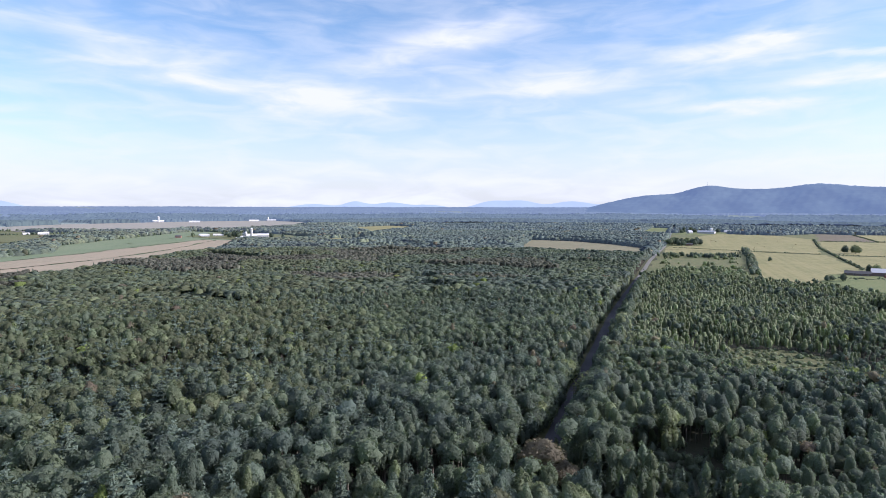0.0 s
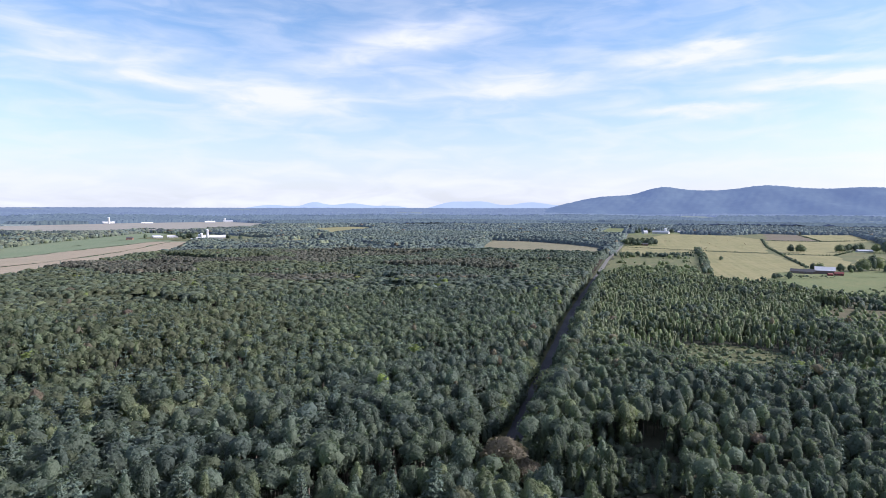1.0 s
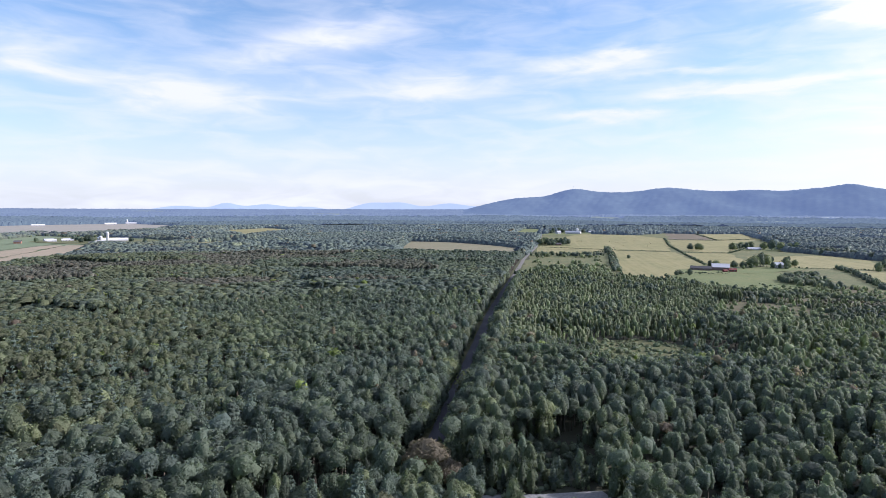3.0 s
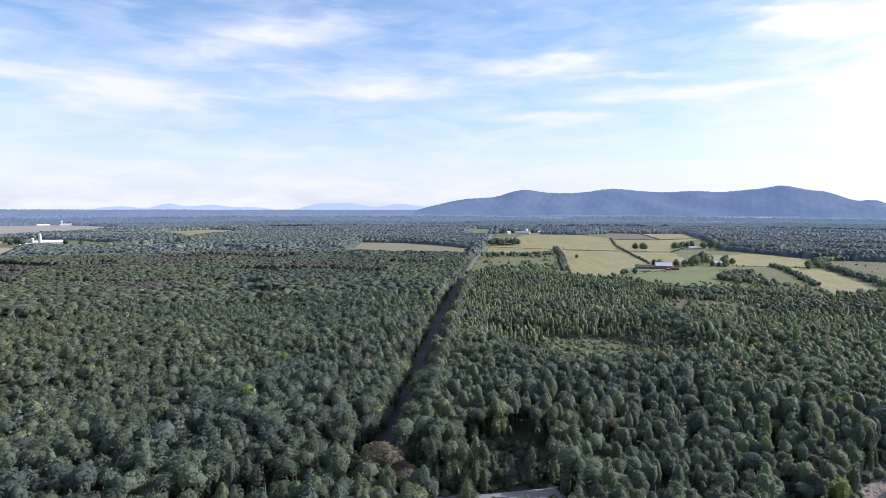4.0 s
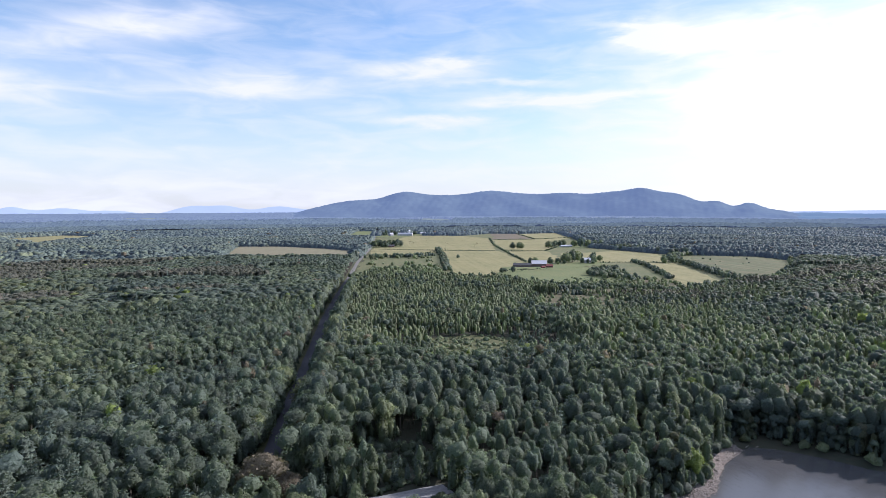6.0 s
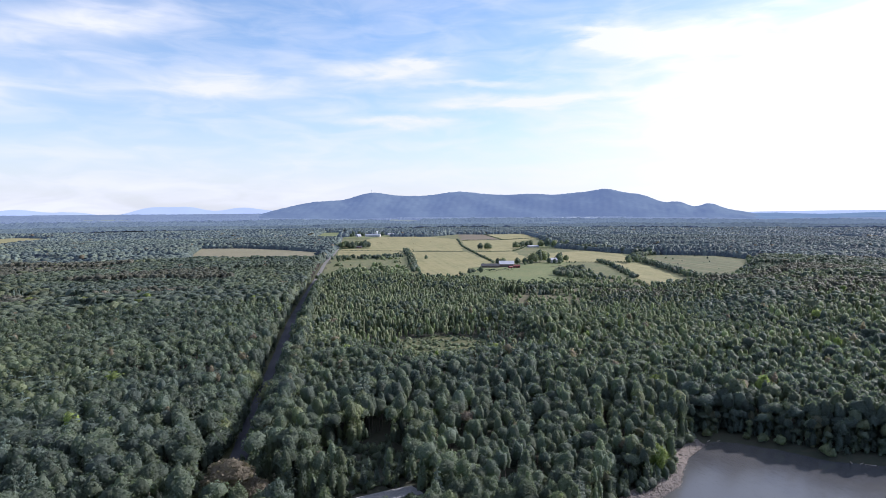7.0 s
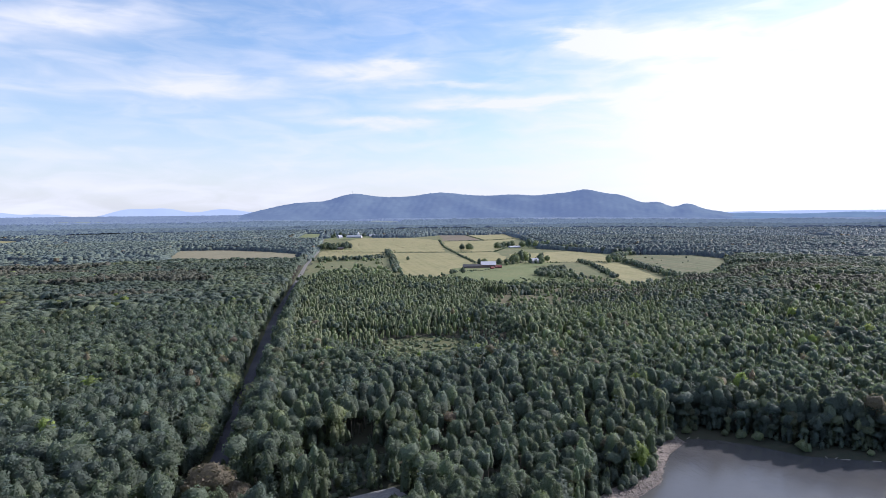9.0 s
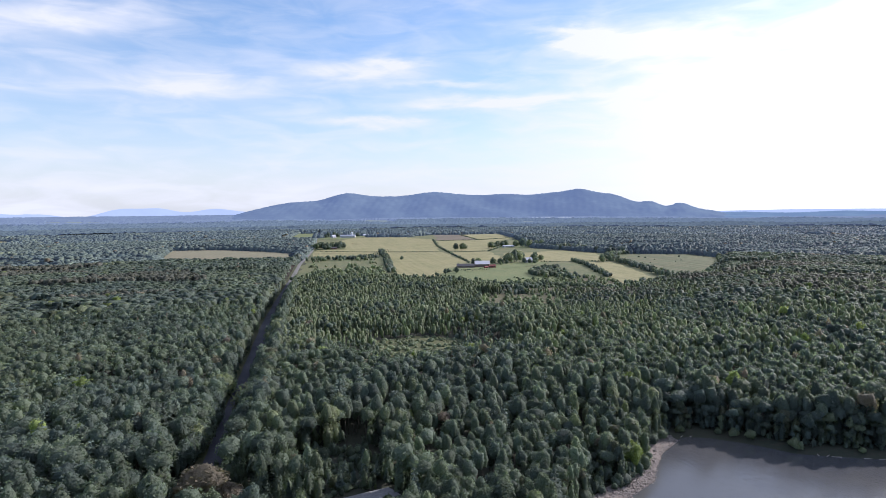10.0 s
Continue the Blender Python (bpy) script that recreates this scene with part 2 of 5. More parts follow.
mat_shore = ground_material("shore_shingle", (0.18, 0.155, 0.14), (0.22, 0.19, 0.17), (0.13, 0.11, 0.10), 0.2, 1.5)


def stone_material():
    m, g, pos = material("shore_stone")
    r = m.node_tree.nodes.new("ShaderNodeNewGeometry").outputs["Random Per Island"]
    col = g.ramp(r, (0.0, (0.09, 0.08, 0.076)), (0.5, (0.17, 0.148, 0.138)), (1.0, (0.25, 0.22, 0.205)))
    n = g.noise(pos, 4.0, 4.0)
    return finish(m, g, g.mix(g.math("MULTIPLY", n, 0.4), col, (0.16, 0.14, 0.12, 1)), 0.85, bump=n)


def water_material():
    m, g, pos = material("lake_water")
    mapped = m.node_tree.nodes.new("ShaderNodeMapping")
    m.node_tree.links.new(pos, mapped.inputs[0])
    mapped.inputs["Rotation"].default_value = (0, 0, radians(-28))
    mapped.inputs["Scale"].default_value = (1.0, 0.33, 1.0)
    ripple = g.noise(mapped.outputs[0], 1.3, 4.0, 0.62, 0.5)
    swell = g.noise(mapped.outputs[0], 0.12, 2.0)
    height = g.math("MULTIPLY_ADD", swell, 0.3, ripple)
    mud = g.mix(g.smooth(g.noise(pos, 0.03, 3.0), 0.35, 0.65), (0.062, 0.065, 0.073, 1), (0.078, 0.078, 0.080, 1))
    return finish(m, g, mud, 0.12, bump=height, bump_dist=0.075, spec=0.5)


mat_stone, mat_water = stone_material(), water_material()


def paint(name, col, dirt=(0.25, 0.22, 0.18), rough=0.6, metal=0.0, amount=0.35, scale=0.6):
    m, g, pos = material(name)
    n = g.noise(pos, scale, 5.0, 0.65)
    fine = g.noise(pos, scale * 9, 3.0)
    c = g.mix(g.math("MULTIPLY", g.smooth(n, 0.45, 0.75), amount), (*col, 1), (*dirt, 1))
    return finish(m, g, c, g.math("MULTIPLY_ADD", fine, 0.2, rough - 0.1), metal, bump=fine, bump_dist=0.02)


mat_white_roof = paint("white_sheet_metal", (0.55, 0.55, 0.59), (0.55, 0.53, 0.52), 0.45, 0.0, 0.3)
mat_grey_roof = paint("grey_sheet_metal", (0.36, 0.38, 0.44), (0.24, 0.22, 0.21), 0.45)
mat_dark_roof = paint("dark_shingle", (0.075, 0.075, 0.085), (0.12, 0.10, 0.09), 0.85)
mat_red = paint("red_barn_boards", (0.17, 0.05, 0.05), (0.16, 0.09, 0.07), 0.8)
mat_board = paint("weathered_boards", (0.17, 0.13, 0.12), (0.10, 0.085, 0.08), 0.85)
mat_white = paint("white_siding", (0.42, 0.42, 0.44), (0.5, 0.48, 0.44), 0.65, 0.0, 0.2)
mat_brick = paint("brown_brick", (0.24, 0.13, 0.10), (0.16, 0.11, 0.09), 0.85)
mat_concrete = paint("silo_concrete", (0.66, 0.66, 0.65), (0.42, 0.40, 0.37), 0.8)
mat_dome = paint("silo_dome_metal", (0.72, 0.74, 0.76), (0.5, 0.5, 0.5), 0.35, 0.6, 0.2)
mat_pole = paint("utility_pole_wood", (0.20, 0.17, 0.14), (0.12, 0.10, 0.08), 0.9)
mat_pane = paint("window_glass", (0.03, 0.035, 0.045), (0.05, 0.05, 0.05), 0.15, 0.0, 0.1)
mat_bale = paint("weathered_hay", (0.30, 0.25, 0.16), (0.22, 0.18, 0.12), 0.95, 0.0, 0.5, 3.0)
mat_drift = paint("bleached_driftwood", (0.25, 0.23, 0.21), (0.28, 0.24, 0.20), 0.85)


def distance_material(name, base, haze_glow, strength):
    """Far hills, a backdrop kilometres away: woodland with the haze between put in as emission."""
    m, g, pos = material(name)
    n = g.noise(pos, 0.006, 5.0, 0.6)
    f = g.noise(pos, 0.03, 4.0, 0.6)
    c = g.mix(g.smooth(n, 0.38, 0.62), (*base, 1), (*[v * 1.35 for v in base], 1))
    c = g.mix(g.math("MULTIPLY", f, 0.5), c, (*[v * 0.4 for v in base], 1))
    return finish(m, g, c, 1.0, spec=0.0, glow=((*haze_glow, 1), strength))


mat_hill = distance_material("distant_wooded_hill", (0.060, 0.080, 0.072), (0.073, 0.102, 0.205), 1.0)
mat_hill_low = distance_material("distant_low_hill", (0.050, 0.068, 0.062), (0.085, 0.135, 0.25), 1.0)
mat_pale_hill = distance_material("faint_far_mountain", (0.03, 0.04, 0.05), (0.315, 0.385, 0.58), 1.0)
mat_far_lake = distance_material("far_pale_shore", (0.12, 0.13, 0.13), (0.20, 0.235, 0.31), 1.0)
# Belts glow stronger and bluer outwards, painting in haze that grows with distance.
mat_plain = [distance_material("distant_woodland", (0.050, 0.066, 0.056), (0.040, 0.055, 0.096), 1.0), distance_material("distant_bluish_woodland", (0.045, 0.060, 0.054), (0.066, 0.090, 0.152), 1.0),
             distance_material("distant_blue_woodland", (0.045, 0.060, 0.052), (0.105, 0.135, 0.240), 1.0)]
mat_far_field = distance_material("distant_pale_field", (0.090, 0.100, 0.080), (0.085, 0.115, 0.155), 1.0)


# ---- plan ----
def inside(P, poly):
    """Which of the points P (n x 2) lie in the polygon."""
    x, y = P[:, 0], P[:, 1]
    res = np.zeros(len(P), bool)
    for (x0, y0), (x1, y1) in zip(poly, poly[1:] + poly[:1]):
        cross = ((y0 > y) != (y1 > y)) & (x < (x1 - x0) * (y - y0) / ((y1 - y0) or 1e-9) + x0)
        res ^= cross
    return res


def off_line(P, line):
    """Distance of points P from a polyline."""
    best = np.full(len(P), 1e9)
    for a, b in zip(line, line[1:]):
        a, b = np.array(a, float), np.array(b, float)
        s = np.clip(((P - a) @ (b - a)) / ((b - a) @ (b - a)), 0, 1)
        best = np.minimum(best, np.hypot(*(P - a - s[:, None] * (b - a)).T))
    return best


def wave(P, size, seed=0):
    """Smooth patchy noise about 0..1 over the plan."""
    r = np.random.default_rng(seed)
    v = np.zeros(len(P))
    for k in range(7):
        a, ph = r.uniform(0, 6.283, 2)
        f = r.uniform(0.6, 1.7) * 6.283 / size
        v += np.sin(P[:, 0] * math.cos(a) * f + P[:, 1] * math.sin(a) * f + ph)
    return 0.5 + v / 7.0


ROAD = [(-34, 194), (-34, 250), (-34, 450), (-31, 560), (-25, 720), (-18, 960), (-2, 1215), (8, 1400), (19, 1874), (40, 2600)]
LANE = [(-22, 157), (-11, 159), (4, 162), (14, 165), (20, 168)]
LAKE = [(120, 183), (125, 186.5), (134, 183), (144, 174.5), (152.5, 164), (164, 158.5), (176, 153.5), (208, 145), (270, 120), (320, 50), (280, -60),
        (120, -90), (30, 40), (52, 126), (70, 143), (82, 150), (89, 154), (96, 158), (101, 165), (109.5, 175)]
FIELDS = {
    "stubble_field_west": (mat_stubble, [(-310, 1462), (-187, 1428), (-90, 1332), (-26, 1222), (-28, 940), (-125, 948), (-244, 1010), (-275, 1200)]),
    "hay_field_north": (mat_hay, [(10, 1290), (146, 1224), (256, 1190), (288, 1359), (346, 1706), (350, 1745), (305, 1930), (150, 2000), (118, 1890), (16, 1420)]),
    "hay_strip": (mat_hay, [(3, 1215), (11, 1280), (145, 1214), (131, 1160), (60, 1100), (2, 1090)]),
    "pasture_by_road": (mat_pasture, [(-5, 740), (36, 690), (90, 690), (108, 1022), (50, 1036), (-2, 1010)]),
    "hay_field_middle": (mat_hay, [(150, 1204), (260, 1166), (240, 905), (219, 850), (152, 655), (98, 668), (128, 1016)]),
    "brown_field_far": (mat_fallow, [(436, 2100), (517, 2045), (464, 1644), (352, 1650)]),
    "hay_field_far": (mat_hay, [(525, 2045), (670, 2085), (602, 1740), (474, 1646)]),
    "pasture_far": (mat_hay, [(296, 1350), (344, 1632), (463, 1632), (598, 1720), (500, 1560), (443, 1470), (396, 1250), (347, 1166), (276, 1190)]),
    "pasture_behind_barn": (mat_hay, [(272, 1150), (346, 1152), (318, 945), (262, 905), (246, 915)]),
    "barn_paddock": (mat_lawn, [(160, 752), (217, 800), (300, 812), (335, 745), (300, 640), (254, 590), (168, 630)]),
    "pasture_east": (mat_hay, [(355, 1075), (500, 1125), (522, 1050), (480, 862), (350, 880), (326, 960)]),
    "pasture_south_east": (mat_pasture, [(330, 862), (399, 875), (360, 712), (330, 640), (308, 715)]),
    "pasture_by_hedge": (mat_hay, [(410, 852), (453, 838), (385, 600), (325, 568), (366, 705)]),
    "rough_meadow_east": (mat_rough, [(566, 985), (645, 932), (645, 850), (440, 590), (425, 650), (476, 850)]),
    "scrub_ground": (mat_scrub, [(311, 705), (336, 600), (292, 535), (185, 555), (252, 598)]),
    "forest_clearing": (mat_glade, [(30, 366), (62, 374), (86, 362), (88, 342), (72, 316), (40, 312)]),
    "scrub_patch": (mat_scrub, [(150, 548), (215, 532), (225, 480), (182, 446), (138, 470)]),
    "barn_rough_ground": (mat_scrub, [(183, 806), (232, 816), (238, 790), (188, 772)]),
    "small_east_pasture": (mat_pasture, [(640, 1160), (730, 1130), (700, 1050), (610, 1085)]),
    "bright_green_field": (mat_lawn, [(-88, 1800), (10, 1850), (26, 2480), (-45, 2500)]),
    "mid_field": (mat_hay, [(-1170, 2060), (-800, 1560), (-800, 1860), (-960, 2230), (-1100, 2345)]),
    "small_mid_field": (mat_hay, [(-800, 1285), (-745, 1405), (-630, 1220), (-650, 1090)]),
    "far_east_field": (mat_pasture, [(1455, 1575), (1470, 1485), (1364, 1315), (1275, 1270), (1290, 1320)]),
    "far_east_strip": (mat_pasture, [(1240, 1165), (1300, 1185), (1260, 1085), (1195, 1080)]),
    "stubble_strip_near": (mat_tan, [(-640, 330), (-605, 446), (-628, 539), (-668, 665), (-753, 887), (-960, 1170), (-1000, 1150), (-850, 850), (-790, 660), (-775, 520), (-830, 330)]),
    "stubble_strip_far": (mat_tan, [(-836, 330), (-781, 520), (-796, 660), (-856, 850), (-1006, 1148), (-1040, 1150), (-970, 900), (-915, 720), (-880, 560), (-960, 330)]),
    "crop_field": (mat_crop, [(-966, 330), (-886, 560), (-921, 720), (-976, 900), (-1046, 1150), (-1060, 1200), (-1180, 1239), (-1110, 1044), (-995, 787), (-960, 600), (-1080, 330)]),
    "crop_field_far": (mat_crop, [(-1186, 1245), (-1116, 1044), (-991, 787), (-950, 690), (-1150, 857), (-1241, 1067), (-1374, 1376), (-1434, 1531), (-1300, 1500)]),
    "farmyard_ground": (mat_pasture, [(-1190, 1250), (-1300, 1500), (-1150, 1500), (-960, 1400), (-860, 1270), (-800, 1130), (-950, 1175), (-1060, 1205)]),
    "light_field_west": (mat_pasture, [(-1400, 880), (-1330, 950), (-1540, 1230), (-1720, 1260), (-1680, 980)]),
    "tan_field_far": (mat_far_tan, [(-2350, 1400), (-1900, 1300), (-1560, 1330), (-1480, 1560), (-1300, 1760), (-1500, 2350), (-1750, 2650), (-2150, 2900), (-2400, 2519), (-2500, 1900)]),
}
YARDS = [[(185, 760), (190, 830), (262, 850), (345, 905), (350, 850), (265, 790)], [(405, 1240), (480, 1230), (490, 1290), (410, 1300)],
         [(8, 1330), (10, 1385), (75, 1390), (75, 1340)], [(22, 1885), (45, 2075), (240, 2145), (255, 2040), (150, 1985), (110, 1890)],
         [(-52, 1380), (-60, 1420), (-20, 1425), (-15, 1385)]]
YOUNG = [(-26, 400), (-24, 640), (-6, 830), (40, 775), (112, 755), (170, 740), (185, 640), (180, 555), (150, 500), (118, 420), (60, 385)]
FARMLAND = [(-19, 742), (90, 688), (150, 650), (182, 552), (290, 530), (330, 566), (388, 598), (440, 588), (660, 845), (655, 940), (566, 992), (522, 1055), (506, 1135), (470, 1232), (500, 1330), (606, 1720),
            (676, 2090), (525, 2056), (434, 2110), (310, 1940), (150, 2010), (112, 1905), (24, 1880), (13, 1420), (3, 1216), (-12, 960)]
WEST_LAND = [(-640, 330), (-605, 446), (-628, 539), (-668, 665), (-753, 887), (-950, 1165), (-800, 1110), (-790, 1270), (-960, 1420), (-1150, 1520), (-1434, 1540), (-1374, 1376), (-1241, 1067), (-1150, 857), (-950, 690), (-925, 600), (-1060, 330)]
DARK_GAP = [(-10, 169), (-9, 190), (-2, 200), (12, 203), (21, 190), (15, 170)]
BROWN_GAP = [(-38, 152), (-41, 172), (-41, 197), (-28, 197), (-27, 176), (-20, 174), (-17, 160), (-20, 150)]
LANE_GAP = [(-15, 136), (-16, 157), (20, 168), (24, 152), (16, 138)]
WEST_FAR_LAND = [(-1160, 760), (-1330, 950), (-1400, 1150), (-1540, 1290), (-1720, 1260), (-2350, 1400), (-2600, 1300), (-2300, 900), (-1700, 600), (-1250, 560)]


def terrain(P):
    """Height of the ground: level, rising towards the far rim, and falling into the lake."""
    r = np.hypot(P[:, 0], P[:, 1])
    s = np.clip((r - 3500) / 1350, 0, 1)
    az = np.degrees(np.arctan2(P[:, 0], P[:, 1]))
    rim = 74 - 38 * np.clip((az - 26) / 12, 0, 1)
    z = rim * s * s * (3 - 2 * s)
    near = (P[:, 0] > -20) & (P[:, 0] < 380) & (P[:, 1] > -140) & (P[:, 1] < 240)
    if near.any():
        Q = P[near]
        d = off_line(Q, LAKE + LAKE[:1])
        d = np.where(inside(Q, LAKE), -d, d)
        z[near] += np.where(d < 4, -1.2 + np.clip(d, -8, 4) * 0.3, 0.0)
    return z


# ---- mesh tools ----
def tri_mesh(name, V, F, mats, tone=None, slots=None, smooth=False):
    me = bpy.data.meshes.new(name)
    V, F = np.asarray(V, np.float32), np.asarray(F, np.int32)
    k = F.shape[1]
    me.vertices.add(len(V))
    me.vertices.foreach_set("co", V.ravel())
    me.loops.add(F.size)
    me.loops.foreach_set("vertex_index", F.ravel())
    me.polygons.add(len(F))
    me.polygons.foreach_set("loop_start", np.arange(0, F.size, k, dtype=np.int32))
    if slots is not None:
        me.polygons.foreach_set("material_index", np.asarray(slots, np.int32))
    me.polygons.foreach_set("use_smooth", np.full(len(F), smooth))
    if tone is not None:
        me.attributes.new("tone", "FLOAT", "POINT").data.foreach_set("value", np.asarray(tone, np.float32))
    me.update(calc_edges=True)
    for m in mats:
        me.materials.append(m)
    return me


def part(name, bm, mat, parent, label=""):
    """Links a bmesh as one mesh object under a thing or a part."""
    me = bpy.data.meshes.new(name)
    bm.to_mesh(me)
    bm.free()
    me.materials.append(mat)
    ob = new(name, me)
    ob.parent = parent
    return tagged(ob, label)


def box(size, at=(0, 0, 0), bevel=0.0):
    bm = bmesh.new()
    bmesh.ops.create_cube(bm, size=1.0, matrix=Matrix.Translation(at) @ Matrix.Diagonal((*size, 1)))
    if bevel:
        bmesh.ops.bevel(bm, geom=list(bm.edges), offset=bevel, segments=1, affect="EDGES")
    return bm


def tube(r0, r1, h, at=(0, 0, 0), n=16):
    bm = bmesh.new()
    bmesh.ops.create_cone(bm, cap_ends=True, segments=n, radius1=r0, radius2=r1, depth=h, matrix=Matrix.Translation(Vector(at) + Vector((0, 0, h / 2))))
    return bm


# ---- the setting ----
def axis(dense_lo, dense_hi, step):
    far = [250, 420, 700, 1100, 1700, 2400, 3000, 3400, 3600, 3800, 4000, 4200, 4400, 4600, 4750, 4900]
    lo = [dense_lo - f for f in far if dense_lo - f > -4890]
    hi = [dense_hi + f for f in far if dense_hi + f < 4890]
    return np.array(sorted([-4895] + lo + list(np.arange(dense_lo, dense_hi + 0.1, step)) + hi + [4895]), float)


def build_ground():
    xs, ys = axis(-60, 340, 3.0), axis(-120, 240, 3.0)
    X, Y = np.meshgrid(xs, ys)
    P = np.stack([X.ravel(), Y.ravel()], 1)
    Z = terrain(P) - 5.0 * np.clip((np.hypot(P[:, 0], P[:, 1]) - 2900) / 100, 0, 1)
    n = len(xs)
    i = (np.arange(len(ys) - 1)[:, None] * n + np.arange(n - 1)).ravel()
    F = np.stack([i, i + 1, i + n + 1, i + n], 1)
    ob = new("ground", tri_mesh("ground", np.column_stack([P, Z]), F, [mat_floor], smooth=True))
    tagged(ob, "dark forest floor of leaf litter and undergrowth", "ground", kind="structure")


def fill_polygon(name, poly, z, mat, label, category):
    """A thin field sheet with a slightly uneven rim."""
    r = random.Random(name)
    rim = []
    for (x0, y0), (x1, y1) in zip(poly, poly[1:] + poly[:1]):
        k = max(1, int(math.hypot(x1 - x0, y1 - y0) / 25))
        for j in range(k):
            s = j / k
            w = min(6.0, math.hypot(x0, y0) * 0.004)
            rim.append((x0 + (x1 - x0) * s + r.uniform(-w, w), y0 + (y1 - y0) * s + r.uniform(-w, w)))
    bm = bmesh.new()
    face = bm.faces.new([bm.verts.new((x, y, z)) for x, y in rim])
    if face.normal.z < 0 or sum(a[0] * b[1] - b[0] * a[1] for a, b in zip(rim, rim[1:] + rim[:1])) < 0:
        face.normal_flip()
    bmesh.ops.triangulate(bm, faces=list(bm.faces))
    tagged(part(name, bm, mat, None), label, category, kind="structure")


def ribbon(name, line, half, z, mat, label, category, crown=0.0, ragged=0.0):
    """A strip along a line: road, verge or lane."""
    r = random.Random(name)
    pts = []
    for (x0, y0), (x1, y1) in zip(line, line[1:]):
        k = max(1, int(math.hypot(x1 - x0, y1 - y0) / 8))
        pts += [Vector((x0 + (x1 - x0) * j / k, y0 + (y1 - y0) * j / k, 0)) for j in range(k)]
    pts.append(Vector((*line[-1], 0)))
    bm, rows = bmesh.new(), []
    for i, p in enumerate(pts):
        d = (pts[min(i + 1, len(pts) - 1)] - pts[max(i - 1, 0)]).normalized()
        side = Vector((d.y, -d.x, 0))
        a, b = half + r.uniform(-ragged, ragged), half + r.uniform(-ragged, ragged)
        rows.append([bm.verts.new(p + side * s + Vector((0, 0, z + h))) for s, h in ((-a, 0), (-a * 0.45, crown), (b * 0.45, crown), (b, 0))])
    for u, v in zip(rows, rows[1:]):
        for j in range(3):
            bm.faces.new((u[j], u[j + 1], v[j + 1], v[j]))
    bmesh.ops.recalc_face_normals(bm, faces=list(bm.faces))
    tagged(part(name, bm, mat, None), label, category, kind="structure")


FIELD_LABELS = {mat_stubble: "olive-tan stubble field beside dark woods", mat_tan: "dry tan stubble field with faint plough lines", mat_hay: "mown yellow-green hay field between hedges", mat_far_tan: "stubble field on the far plain, coloured pale for haze",
                mat_pasture: "short green and straw-coloured pasture grass", mat_lawn: "bright green grazed paddock", mat_crop: "dull green crop field in long strips",
                mat_fallow: "brown fallow field beside the woods", mat_rough: "rough olive meadow with tussocks", mat_glade: "dark olive grass of a small forest glade", mat_scrub: "brown-green scrubby grassland with low shrubs"}
build_ground()
fill_polygon("farmland", FARMLAND, 0.045, mat_pasture, "open farmland of grass and rough edges", "farmland")
fill_polygon("farmland_far_west", WEST_FAR_LAND, 0.03, mat_pasture, "far western farmland", "farmland")
fill_polygon("farmland_west", WEST_LAND, 0.03, mat_crop, "open western farmland", "farmland")
for number, (name, (mat, poly)) in enumerate(FIELDS.items()):
    fill_polygon(name, poly, 0.08 + 0.03 * number, mat, FIELD_LABELS[mat], "field")
for poly in YARDS:
    fill_polygon("farm_yard", poly, 0.60, mat_lawn, "trodden grass yard round farm buildings", "yard")
ribbon("road_verge", ROAD, 5.6, 0.02, mat_verge, "grassy verge along the gravel road", "verge", 0.02, 0.8)
ribbon("road", ROAD[4:], 2.7, 0.10, mat_sunlit_road, "gravel road leading on between fields, coloured pale for open sun", "road", 0.10, 0.25)
ribbon("road", ROAD[:5], 3.0, 0.10, mat_shaded_road, "long straight gravel road through the forest, coloured dark for tree shade", "road", 0.10, 0.25)
ribbon("lane", LANE, 3.6, 0.07, mat_lane, "pale sunlit gravel lane branching off the road", "road", 0.05, 0.9)
ribbon("yard_track", [(-1, 1216), (60, 1214), (150, 1207), (255, 1180)], 2.0, 0.30, mat_verge, "dark grassy field track", "track", 0.02, 0.5)


def build_lake():
    bm = bmesh.new()
    f = bm.faces.new([bm.verts.new((x, y, -1.2)) for x, y in LAKE_OUT])
    bmesh.ops.triangulate(bm, faces=[f])
    bmesh.ops.recalc_face_normals(bm, faces=list(bm.faces))
    if sum(q.normal.z for q in bm.faces) < 0:
        bmesh.ops.reverse_faces(bm, faces=list(bm.faces))
    tagged(part("water", bm, mat_water, None), "muddy grey-brown lake water with small ripples", "lake", kind="structure")


cx, cy = 165.0, 90.0
LAKE_OUT = [(x + (x - cx) / math.hypot(x - cx, y - cy) * 2.5, y + (y - cy) / math.hypot(x - cx, y - cy) * 2.5) for x, y in LAKE]
build_lake()


def build_shore():
    """The shingle slope between the trees and the water."""
    line = [(122, 184.5), (110, 176), (101, 165), (96, 158), (89, 154), (82, 150), (70, 143), (52, 126)]
    pts = []
    for a, b in zip(line, line[1:]):
        k = max(1, int(math.hypot(b[0] - a[0], b[1] - a[1]) / 1.5))
        pts += [np.array(a) + (np.array(b) - np.array(a)) * i / k for i in range(k)]
    r = np.random.default_rng(6)
    offs = np.array([-2.0, -0.5, 0.6, 1.7, 2.9, 4.2, 5.4])
    V = []
    for i, p in enumerate(pts):
        d = pts[min(i + 2, len(pts) - 1)] - pts[max(i - 2, 0)]
        side = np.array([d[1], -d[0]]) / np.hypot(*d)
        side = side if side[1] > 0 else -side
        for o in offs:
            q = p + side * (o + r.uniform(-0.3, 0.3))
            V.append((*q, float(terrain(q[None])[0]) + 0.06 + r.uniform(0, 0.14)))
    n = len(offs)
    i = (np.arange(len(pts) - 1)[:, None] * n + np.arange(n - 1)).ravel()
